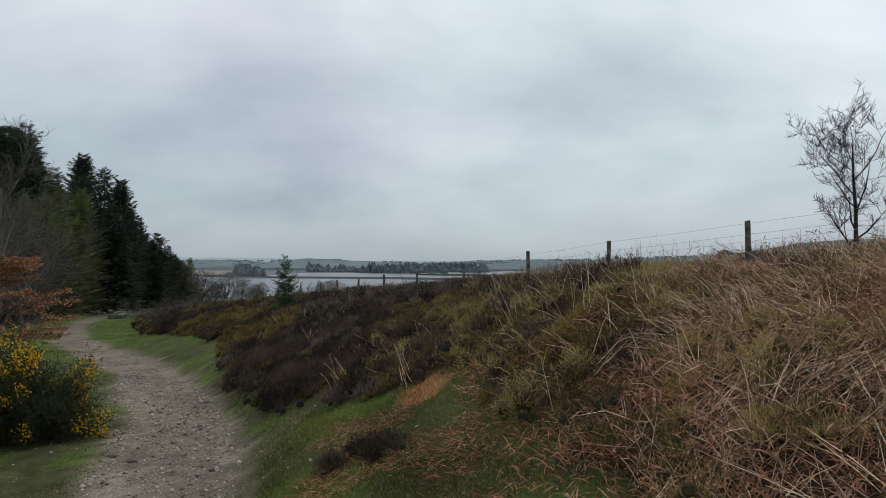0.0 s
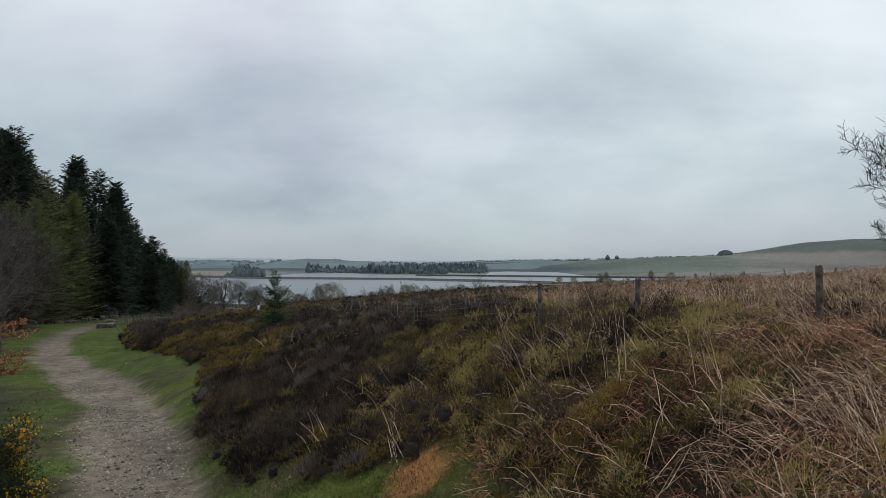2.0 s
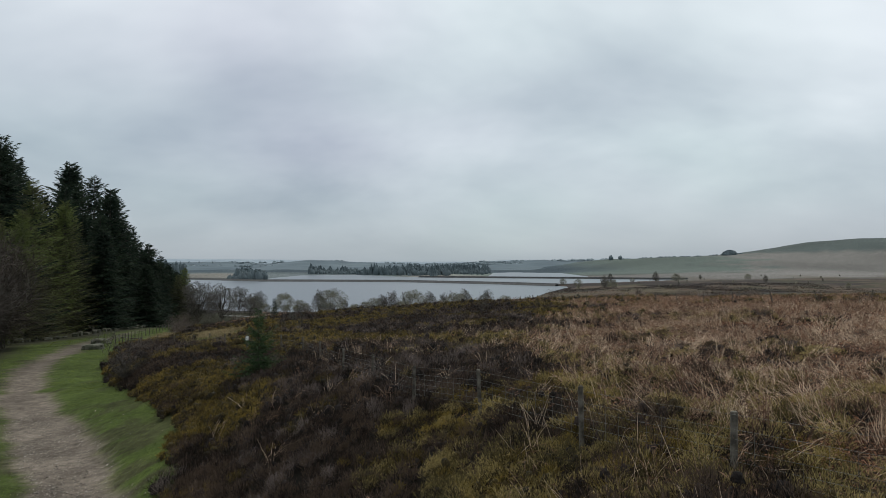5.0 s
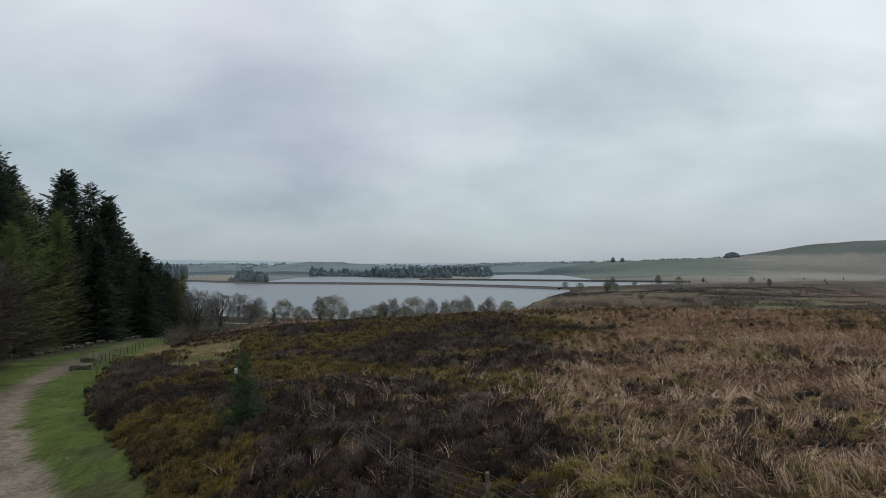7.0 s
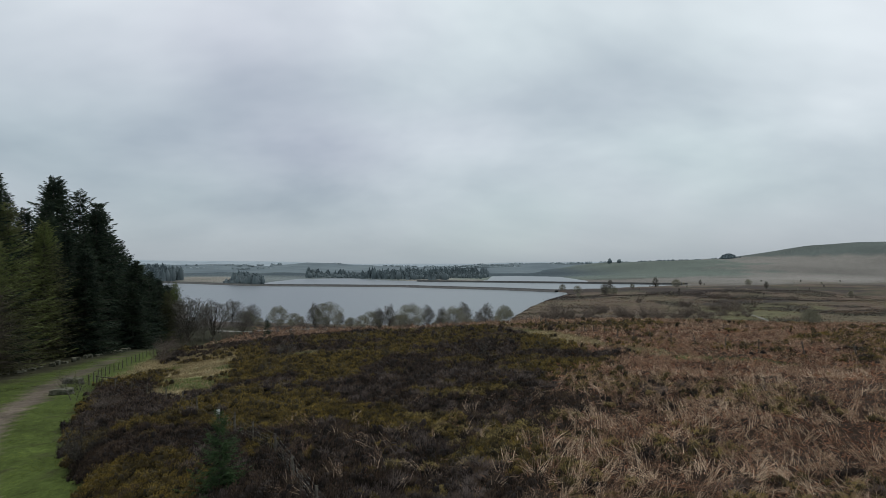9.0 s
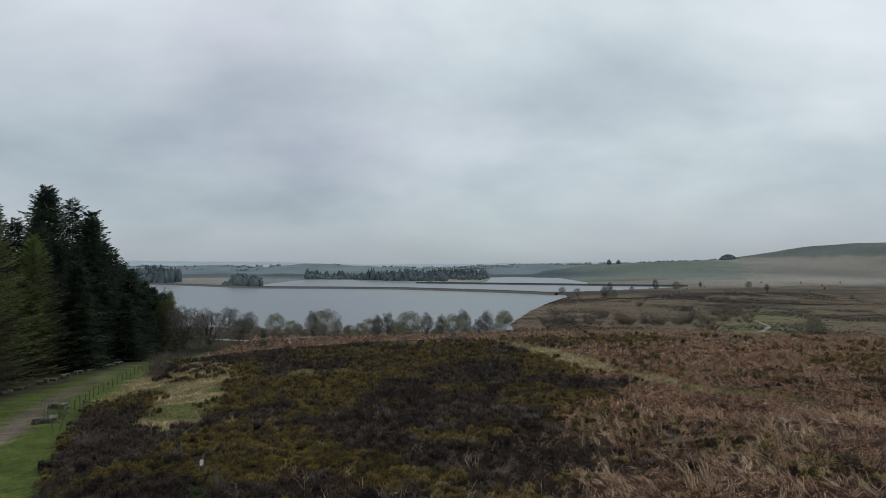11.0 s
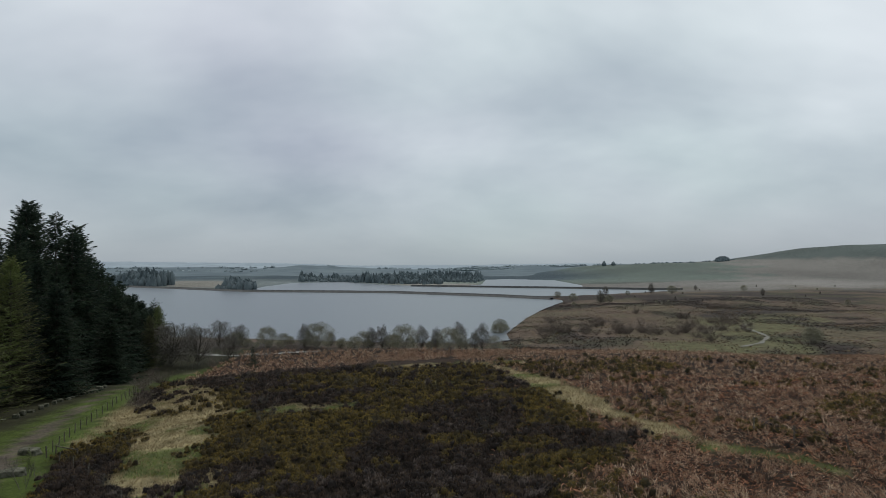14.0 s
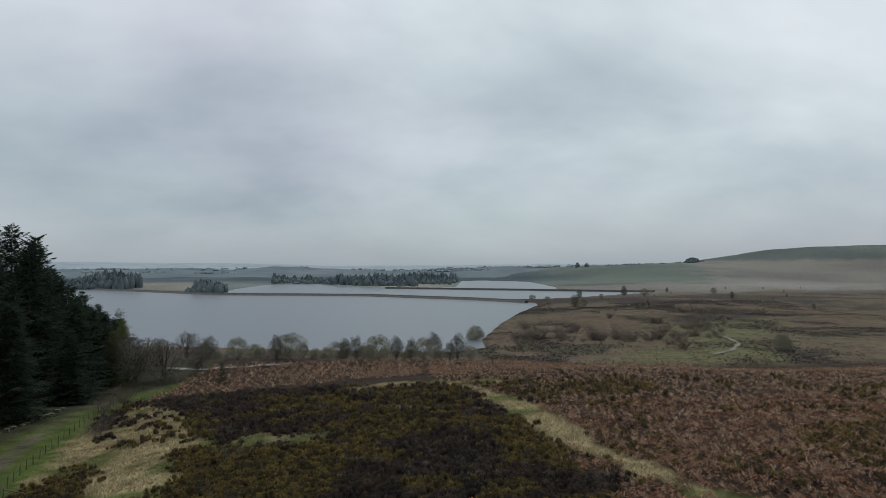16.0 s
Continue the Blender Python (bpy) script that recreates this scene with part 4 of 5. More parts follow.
EDGE = twig_bush("edge_tree", 14.0, 10.0, 57, "brown leafless tree at the plantation edge", "bark", "edgetwig", 90, 6500, "tree", "plantation edge trees", 0.55, 0.5, 0.009, 0.0035)
move_to(EDGE, -52, 73, 1.0, 0)
for x, y, s in ((-49, 64, 1.0), (-46, 55, 0.95), (-43, 47, 0.9), (-55, 66, 1.2), (-51, 55, 1.2)):
    plant(EDGE, x, y, s, rnd.uniform(0, 360))
birchlet = bare_tree("birch_sapling", 2.6, 44, "thin pale birch sapling among the heather", "shrub", stem=0.03, depth=3, kids=5, low=0.2, bark="greybark", twig="greybark", spray=0, stems=2, group="birch saplings")
move_to(birchlet, -19.7, 82, 1.0, 0)
for x, y, s in ((-13, 104, 1.0), (-7, 112, 1.2), (-24, 96, 0.7), (2, 140, 1.3), (-37, 128, 1.0), (-27, 138, 1.1), (-36.5, 68, 1.1)):
    plant(birchlet, x, y, s, rnd.uniform(0, 360))

sapling = twig_bush("birch_sapling", 3.0, 2.6, 47, "dark leafless birch sapling on the brow of the heather", "bark", "bark", 16, 330, "shrub", "birch saplings", 0.3, 0.9, 0.011, 0.0075)
move_to(sapling, 4.3, 71.5, 1.0, 0)
for x, y, s in ((-7, 78, 0.65), (10.5, 73, 0.6), (-16, 70, 0.8), (-19, 73, 0.7), (-12, 120, 1.2), (-30, 124, 1.1)):
    plant(sapling, x, y, s, rnd.uniform(0, 360))

SHORE = [twig_bush("shore_willow", 8.0, 9.0, 61 + i, "leafless pale-twigged willow along the reservoir bank", "twig", "twigpale", 90, 6400, "tree", "shore trees", 0.3, 0.08, 0.006, 0.0056, dome=True) for i in range(2)]
SHORE += [twig_bush("shore_birch", 8.0, 5.2, 71 + i, "leafless dark-twigged birch along the reservoir bank", "bark", "twig", 80, 3800, "tree", "shore trees", 0.35, 0.5, 0.006, 0.0056, dome=True) for i in range(2)]
OAK = twig_bush("shore_oak", 12.5, 11.5, 81, "spreading leafless tree below the plantation", "bark", "twig", 46, 5200, "tree", "bare broadleaf trees", 0.45, 0.6, 0.014, 0.0042, dome=True)
move_to(OAK, -71, 172, 1.0, 0)
for x, y, s in ((-65, 174, 0.92), (-77, 178, 0.9), (-83, 186, 0.85), (-60, 184, 0.6), (-72, 208, 0.75), (-66, 210, 0.62), (-80, 205, 0.6)):
    plant(OAK, x, y, s, rnd.uniform(0, 360))
# places along the bank (metres east), heights and kinds
ROW = [(-57.5, 7.2, 0), (-52, 4.8, 1), (-45, 8.2, 2), (-40.5, 9.8, 0), (-36, 5.2, 2), (-33, 5, 1), (-28.5, 7.3, 1), (-25, 6.6, 0), (-22.5, 7, 2), (-19, 8.2, 3), (-16.5, 5.3, 0), (-14.3, 8.2, 1), (-11.8, 9.2, 0), (-5.7, 7.8, 2), (-3, 4.4, 1),
       (-0.8, 7, 3), (3.5, 8.3, 0), (6.8, 9.2, 2), (9.2, 5.8, 1), (12, 6, 3), (14.6, 8.8, 2), (18.5, 5.2, 0), (-64, 5, 1), (-68, 6, 0)]
first = set()
for i, (x, hh, k) in enumerate(ROW):
    y = 212 + 5 * math.sin(i * 1.9) - 4 * (x > -15)
    x = x * (y - 17) / 195
    if k not in first:
        first.add(k)
        move_to(SHORE[k], x, y, hh / 8, rnd.uniform(0, 360))
    else:
        plant(SHORE[k], x, y, hh / 8 * (1.15 if k < 2 else 1), rnd.uniform(0, 360), tall=0.9 if k < 2 else 1)
# low willow scrub between the taller trees
for i in range(20):
    x, y = -66 + 4.1 * i + rnd.uniform(-1.5, 1.5), rnd.uniform(206, 219)
    plant(SHORE[i % 2], x * (y - 17) / 195, y, rnd.uniform(0.36, 0.6), rnd.uniform(0, 360))
# bushes of the valley moor, in loose groups
for i, (x, y, s, k) in enumerate(((30, 300, 1.1, 0), (33, 304, 0.9, 1), (28, 292, 0.9, 0), (142, 235, 1.25, 1), (139, 232, 0.95, 0), (125, 463, 1.3, 2), (134, 470, 1.5, 1), (130, 476, 1.0, 0), (116, 515, 1.0, 0), (112, 560, 0.9, 0), (160, 570, 1.2, 2),
                                 (178, 560, 1.0, 1), (221, 617, 1.4, 2), (237, 603, 1.3, 0), (250, 690, 0.7, 1), (289, 531, 0.9, 2), (300, 690, 0.8, 2), (330, 640, 1.0, 0), (295, 432, 0.8, 1))):
    plant(SHORE[k], x, y, s, rnd.uniform(0, 360))
GROUPS = ((50.8, 283.5, 5), (56, 288, 4), (81, 277, 5), (86, 280, 6), (69.5, 277, 3), (97, 277, 6), (96, 265, 4), (108, 268, 6), (114, 271, 5), (104, 247, 3), (144, 312, 6), (140, 292, 4), (133, 272, 4), (54, 254, 2), (138, 347, 4),
          (85, 323, 4), (185, 352, 2), (126, 370, 4), (183, 396, 5), (226, 387, 3), (60, 330, 3), (160, 330, 3), (70, 300, 5), (120, 300, 4))
for cx, cy, count in GROUPS:
    for i in range(count):
        x, y = cx + rnd.gauss(0, 4.0), cy + rnd.gauss(0, 5.0)
        if shore_distance(np.array([x]), np.array([y]), POOL_NEAR)[0] > 5:
            plant(SHRUB[rnd.randrange(3)], x, y, rnd.uniform(0.7, 2.0), rnd.uniform(0, 360))
for i in range(30):
    y = rnd.uniform(420, 760)
    x = rnd.uniform(0.16, 0.75) * (y - 15)
    if min(shore_distance(np.array([x]), np.array([y]), p)[0] for p in (POOL_NEAR, POOL_MID)) > 6:
        plant(SHORE[i % 4], x, y, rnd.uniform(0.2, 0.5), rnd.uniform(0, 360))


# ---- beech and gorse beside the track ----
def leafy(name, x, y, height, rx, ry, seed, label, twig_mat, leaf_mat, n_leaf, leaf, leaf_part, category="shrub", flowers=0, n_twig=260):
    """A bush of many stems with leaves or spines all over an uneven dome."""
    g = np.random.default_rng(seed)
    root = empty(name, x, y, h(x, y) - 0.1, label, category)
    u = g.normal(size=(n_twig, 3))
    u[:, 2] = np.abs(u[:, 2]) * 0.9
    u /= np.linalg.norm(u, axis=1, keepdims=True)
    lump = 0.76 + 0.6 * np.array([noise.noise(Vector(p) * 2.3 + Vector((seed, 0, 0))) for p in u])
    tips = u * np.array([rx, ry, height]) * lump[:, None]
    base = g.normal(size=(n_twig, 3)) * np.array([rx, ry, 0]) * 0.18
    v, f = blades(base, tips, np.full(n_twig, 0.035), g, 0.06, square=True)
    part("stem", mesh_of("stem", v, f, MAT[twig_mat]), root)
    k = g.integers(0, n_twig, n_leaf)
    t = g.uniform(0.45, 1.04, n_leaf)[:, None]
    p = base[k] * (1 - t) + tips[k] * t + g.normal(size=(n_leaf, 3)) * np.array([rx, ry, height]) * 0.075
    p[:, 2] = np.maximum(p[:, 2], 0.05)
    d = g.normal(size=(n_leaf, 3)) + (tips[k] - base[k]) * 0.5
    d /= np.linalg.norm(d, axis=1, keepdims=True)
    v, f = blades(p, p + d * (leaf[0] * g.uniform(0.6, 1.3, n_leaf))[:, None], np.full(n_leaf, leaf[1]), g)
    part(leaf_part, mesh_of(leaf_part, v, f, MAT[leaf_mat]), root)
    if flowers:
        on = np.where(lump > 0.70)[0]
        k = g.choice(on, flowers)
        keep = np.array([noise.noise(Vector(q) * 5.0) for q in u[k]]) + 0.3 * u[k][:, 2] > 0.22
        k = k[keep]
        n = len(k)
        t = g.uniform(0.86, 1.06, n)[:, None]
        p = base[k] * (1 - t) + tips[k] * t + g.normal(size=(n, 3)) * 0.09
        d = g.normal(size=(n, 3))
        d[:, 2] += 0.8
        d /= np.linalg.norm(d, axis=1, keepdims=True)
        v, f = blades(p, p + d * 0.06, np.full(n, 0.05), g)
        part("blossom", mesh_of("blossom", v, f, MAT["flower"]), root, "bright yellow gorse blossom")
    return root


def beech(x, y, height, reach, seed, n_limb, n_leaf):
    """A young beech: upright stem, level boughs, side twigs in flat layers, and dead leaves along them."""
    g = np.random.default_rng(seed)
    root = empty("beech", x, y, h(x, y) - 0.1, "young beech holding copper-brown dead leaves by the track", "tree")
    t = Tubes()
    t.run([(0, 0, -0.2), (0.1, 0.05, height * 0.5), (0.0, 0.1, height)], [0.07, 0.045, 0.008], 6)
    part("trunk", t.mesh("trunk", MAT["bark"]), root)
    z0 = height * (0.4 + 0.55 * np.sort(g.random(n_limb)))
    w = g.uniform(0, 6.283, n_limb)
    ln = reach * np.clip(1.25 - z0 / height, 0.25, 1) * g.uniform(0.6, 1.15, n_limb)
    base = np.stack([0 * w, 0 * w, z0], 1)
    out = np.stack([np.cos(w), np.sin(w), g.uniform(-0.05, 0.35, n_limb)], 1)
    for i in range(n_limb):
        limb = Tubes()
        limb.run([base[i], base[i] + out[i] * ln[i] * 0.5 + np.array([0, 0, 0.08]), base[i] + out[i] * ln[i]], [0.022, 0.013, 0.004], 4)
        part("limb", limb.mesh("limb", MAT["bark"]), root)
    n_twig = n_limb * 26
    k = g.integers(0, n_limb, n_twig)
    s = g.uniform(0.15, 1.0, n_twig)
    p = base[k] + out[k] * (ln[k] * s)[:, None]
    side = np.stack([-np.sin(w[k]), np.cos(w[k]), 0 * s], 1) * g.choice((-1, 1), n_twig)[:, None]
    d = side * g.uniform(0.5, 1, (n_twig, 1)) + out[k] * 0.7 + g.normal(size=(n_twig, 3)) * np.array([0.15, 0.15, 0.12])
    e = p + d * (ln[k] * 0.38 * (1.2 - s))[:, None]
    v, f = blades(p, e, np.full(n_twig, 0.012), g, 0.03, square=True)
    part("twigs", mesh_of("twigs", v, f, MAT["bark"]), root)
    j = g.integers(0, n_twig, n_leaf)
    q = p[j] + (e - p)[j] * g.uniform(0.2, 1.05, (n_leaf, 1)) + g.normal(size=(n_leaf, 3)) * 0.03
    a = g.normal(size=(n_leaf, 3)) + np.array([0, 0, -0.4])
    a /= np.linalg.norm(a, axis=1, keepdims=True)
    v, f = blades(q, q + a * (0.085 * g.uniform(0.6, 1.2, n_leaf))[:, None], np.full(n_leaf, 0.045), g)
    part("dead_foliage", mesh_of("dead_foliage", v, f, MAT["beech"]), root, "curled copper-brown dead leaves")


leafy("gorse", -10.1, 13.9, 2.5, 1.85, 1.8, 3, "dense green gorse bush in yellow flower beside the track", "bark", "gorse", 46000, (0.10, 0.020), "foliage", flowers=9000)
leafy("gorse", -12.6, 11.6, 2.3, 2.0, 1.8, 4, "dense green gorse bush in yellow flower beside the track", "bark", "gorse", 20000, (0.11, 0.024), "foliage", flowers=4000)
leafy("gorse", -13.6, 16.6, 2.3, 1.7, 1.6, 6, "dense green gorse bush in yellow flower beside the track", "bark", "gorse", 14000, (0.11, 0.024), "foliage", flowers=3600)
beech(-15.6, 19.8, 5.2, 4.2, 9, 34, 15000)
beech(-19.0, 20.5, 6.4, 3.4, 10, 30, 9000)


# ---- fences ----
def post_mesh(seed, height, r):
    g = random.Random(seed)
    bm = bmesh.new()
    rings = []
    for k, (zz, s) in enumerate(((-0.35, 1.0), (0.3, 1.03), (0.8, 0.97), (height - 0.02, 0.96), (height, 0.86))):
        rings.append([bm.verts.new((r * s * math.cos(w) * g.uniform(0.9, 1.08), r * s * math.sin(w) * g.uniform(0.9, 1.08), zz + (g.uniform(-0.012, 0.012) if k > 2 else 0)))
                      for w in (2 * math.pi * i / 8 for i in range(8))])
    for a, b in zip(rings, rings[1:]):
        for i in range(8):
            bm.faces.new((a[i], a[(i + 1) % 8], b[(i + 1) % 8], b[i]))
    bm.faces.new(rings[-1])
    me = bpy.data.meshes.new("post")
    bm.to_mesh(me)
    me.materials.append(MAT["post"])
    return me


POSTS = [post_mesh(i, 1.22, 0.055) for i in range(4)]


def along(line, step):
    pts, carry = [], 0.0
    for (ax, ay), (bx, by) in zip(line, line[1:]):
        ln = math.hypot(bx - ax, by - ay)
        s = carry
        while s < ln:
            pts.append((ax + (bx - ax) * s / ln, ay + (by - ay) * s / ln))
            s += step
        carry = s - ln
    return pts


def fence(name, spots, label, lean=3.0, wires=(1.14, 0.92, 0.78, 0.62, 0.46, 0.30), stays=0.3, sink=0.0, tilt=0.0, seed=1, r=0.0027):
    g = random.Random(seed)
    x0, y0 = spots[0]
    z0 = h(x0, y0)
    root = empty(name, x0, y0, z0, label, "fence")
    feet = []
    for x, y in spots:
        z = float(ground_height(np.array([x]), np.array([y]), False)[0]) - sink
        feet.append(Vector((x - x0, y - y0, z - z0)))
        part("post", POSTS[g.randrange(4)], root, m=pose(*feet[-1], g.gauss(0, lean) + tilt, g.gauss(0, lean), g.uniform(0, 360)) @ Matrix.Diagonal((1, 1, g.uniform(0.95, 1.05), 1)))
    for w in wires:
        t = Tubes()
        up, pts = Vector((0, 0, w)), []
        for a, b in zip(feet, feet[1:]):
            pts += [a + up, (a + b) / 2 + up - Vector((0, 0, 0.015))]
        pts.append(feet[-1] + up)
        t.run(pts, [r] * len(pts), 3)
        part("wire", t.mesh("wire", MAT["wire"]), root)
    if stays:
        t = Tubes()
        for a, b in zip(feet, feet[1:]):
            n = max(2, int((b - a).length / stays))
            for k in range(1, n):
                p = a.lerp(b, k / n)
                t.run([p + Vector((0, 0, wires[-1])), p + Vector((0, 0, wires[1]))], [r * 0.8] * 2, 3)
        tagged(part("netting", t.mesh("netting", MAT["wire"]), root), kind="stuff")
    return root


FENCE_NEAR = [(18.0, -6.5), (15.9, -3.5), (14.0, -0.5), (11.95, 2.5), (10.0, 5.5), (8.0, 8.5), (6.07, 11.5), (4.12, 14.5), (2.55, 17.3), (0.79, 21.0), (-1.08, 23.8), (-2.77, 27.1), (-4.45, 30.4),
              (-6.2, 34.2), (-8.0, 38.0), (-10.0, 41.0), (-12.1, 44.1), (-14.2, 47.1)]
fence("fence", FENCE_NEAR, "stock fence of weathered round posts and netting through the heather", lean=1.2, sink=-0.04)
fence("fence", [(-14.2, 47.1), (-17.6, 52), (-20.7, 56.4), (-23.6, 60), (-27.8, 65), (-31.8, 69.6), (-35.6, 73.6), (-38.5, 75.9), (-41.0, 77.8)], "low stock fence of weathered posts along the heather edge", lean=3, wires=(1.1, 0.9, 0.6), stays=0)
fence("fence", along([(-41.0, 77.8), (-43.8, 84.9), (-45.5, 89.2), (-48.2, 97.5), (-50.5, 105.5), (-54.8, 121.3), (-58.3, 131.5), (-62.5, 147), (-65.5, 163), (-60, 180), (-40, 192)], 2.7), "post and wire fence beside the track below the plantation", lean=2, wires=(1.1, 0.8, 0.5), stays=0, r=0.004)
fence("fence", along([(58, 22), (46, 38), (33.6, 53.8), (27.9, 62.9), (24.5, 74), (21.8, 87), (18.5, 115), (15.5, 150)], 3.9), "old derelict fence of thin leaning posts in the bracken", lean=6, wires=(1.0,), stays=0, seed=4, sink=-0.05)

# a timber rail beside the corner of the track fence
rail = empty("rail_barrier", -41.2, 79.6, h(-41.2, 79.6), "low weathered timber rail between two short posts", "barrier")
ends = [Vector((0, 0, 0)), Vector((3.0, -1.2, h(-38.2, 78.4) - h(-41.2, 79.6)))]
for k, p in enumerate(ends):
    part("post", POSTS[k], rail, m=pose(*p, 0, 2, 40 * k) @ Matrix.Diagonal((1.1, 1.1, 0.8, 1)))
t = Tubes()
t.run([ends[0] + Vector((-0.15, 0.06, 0.82)), (ends[0] + ends[1]) / 2 + Vector((0, 0, 0.8)), ends[1] + Vector((0.15, -0.06, 0.82))], [0.055, 0.06, 0.05], 7)
part("rail", t.mesh("rail", MAT["post"]), rail)

# the notice board on the corner post of the fence
nb = empty("notice", -14.2, 47.02, h(-14.2, 47.1) + 0.72, "small blank white notice fixed to a fence post", "sign", turn=35)
bm = bmesh.new()
bmesh.ops.create_cube(bm, size=1, matrix=pose(0, -0.075, 0.2) @ Matrix.Diagonal((0.2, 0.012, 0.34, 1)))
bmesh.ops.bevel(bm, geom=bm.edges[:], offset=0.004, segments=1)
me = bpy.data.meshes.new("board")
bm.to_mesh(me)
me.materials.append(MAT["white"])
part("board", me, nb)


# ---- rocks ----
def boulder(name, x, y, sx, sy, sz, seed, label, turn=0, material="grit", sink=0.15):
    bm = bmesh.new()
    bmesh.ops.create_cube(bm, size=1)
    bmesh.ops.subdivide_edges(bm, edges=bm.edges[:], cuts=4, use_grid_fill=True)
    for v in bm.verts:
        q = v.co * 2
        rr = (abs(q.x) ** 5 + abs(q.y) ** 5 + abs(q.z) ** 5) ** 0.2
        n = noise.noise(v.co * 2.1 + Vector((seed * 3.1, 0, 0)))
        v.co = (v.co / max(rr, 0.3)) * (1 + 0.22 * n)
        v.co = Vector((v.co.x * sx, v.co.y * sy, (v.co.z + 0.5) * sz))
    me = bpy.data.meshes.new(name)
    bm.to_mesh(me)
    me.materials.append(MAT[material])
    ob = new(name, me)
    ob.matrix_basis = pose(x, y, h(x, y) - sink, 0, 0, turn)
    return tagged(ob, label, "rock")


boulder("stone_slab", -40.2, 71.9, 2.2, 1.3, 0.7, 1, "large flat gritstone block on the turf verge", 20)
boulder("stone_slab", -43.8, 79.4, 2.3, 1.2, 0.8, 2, "large squared gritstone block on the turf verge", -15)
rr = random.Random(9)
for i in range(26):
    t = i / 25
    x, y = -58.5 - 6 * t + rr.uniform(-0.4, 0.4), 78 + 52 * t
    boulder("wall_stone", x, y, rr.uniform(0.6, 1.3), rr.uniform(0.5, 0.8), rr.uniform(0.4, 0.9), 20 + i, "mossy tumbled stone of a ruined wall under the trees", rr.uniform(0, 180))


def ribbon(name, line, width, material, label, category, lift=0.07):
    """A narrow way laid over the ground, following its rise and fall."""
    pts = along(line, 1.5)
    v, f = [], []
    for i, (x, y) in enumerate(pts):
        ax, ay = pts[max(i - 1, 0)]
        bx, by = pts[min(i + 1, len(pts) - 1)]
        d = math.hypot(bx - ax, by - ay)
        nx, ny = -(by - ay) / d, (bx - ax) / d
        w = width * (0.5 + 0.18 * math.sin(i * 0.7) + 0.1 * math.sin(i * 1.9))
        zz = max(h(x + nx * k * w, y + ny * k * w) for k in (-1, 0, 1)) + lift
        v += [(x - nx * w, y - ny * w, zz), (x + nx * w, y + ny * w, zz)]
        if i:
            f.append((2 * i - 2, 2 * i - 1, 2 * i + 1, 2 * i))
    tagged(new(name, mesh_of(name, v, f, MAT[material], True)), label, category, kind="structure")


ribbon("path_1", [(110, 227), (122, 236), (134, 252), (138, 269), (141, 285), (150, 300)], 1.5, "paleway", "pale worn path winding over the valley moor", "path", 0.25)
ribbon("road_1", [(-72, 192), (-62, 189), (-52, 190), (-36, 197)], 2.2, "lane", "worn lane above the reservoir bank", "road", 0.15)


# ---- plant cover ----
def places(n, x0, x1, y0, y1, rng):
    x, y = rng.uniform(x0, x1, n), rng.uniform(y0, y1, n)
    return x, y, zones(x, y)


def planted(x0, x1, y0, y1, step, rng):
    """Places on an uneven grid, so that bushes stand close but not on top of each other."""
    gx, gy = np.meshgrid(np.arange(x0, x1, step), np.arange(y0, y1, step * 0.9))
    x, y = gx.ravel() + rng.uniform(-0.5, 0.5, gx.size) * step, gy.ravel() + rng.uniform(-0.5, 0.5, gx.size) * step
    return x, y, zones(x, y)


def clumps(x, y, rng, sprigs, size, width, flat=1.0, reach=1.0):
    """Domes of upright wiry sprigs, one dome at each place."""
    n = len(x)
    z = ground_height(x, y)
    s = size * rng.uniform(0.6, 1.25, n)
    k = np.repeat(np.arange(n), sprigs)
    m = len(k)
    d = rng.normal(size=(m, 3))
    d[:, 2] = np.abs(d[:, 2]) * 0.95 + 0.15
    d /= np.linalg.norm(d, axis=1, keepdims=True)
    c = np.stack([x, y, z - 0.04], 1)[k]
    base = c + d * (s[k] * rng.uniform(0.35, 0.92, m))[:, None] * np.array([1, 1, flat])
    out = d * 0.7 + rng.normal(size=(m, 3)) * 0.55 + np.array([0, 0, 0.4])
    tip = base + out * (s[k] * rng.uniform(0.13, 0.34, m) * reach)[:, None]
    return blades(base, tip, width * rng.uniform(0.6, 1.4, m), rng)


RING = np.concatenate([[(0, 0, 1.0)], *[[(r * math.cos(2 * math.pi * (i + o) / 6), r * math.sin(2 * math.pi * (i + o) / 6), q) for i in range(6)] for r, q, o in ((0.6, 0.78, 0), (1.0, 0.05, 0.5))]])
CAP = [(0, 1 + i, 1 + (i + 1) % 6) for i in range(6)]
for i in range(6):
    j = (i + 1) % 6
    CAP += [(1 + i, 7 + i, 1 + j), (1 + j, 7 + i, 7 + j)]
CAP = np.array(CAP)


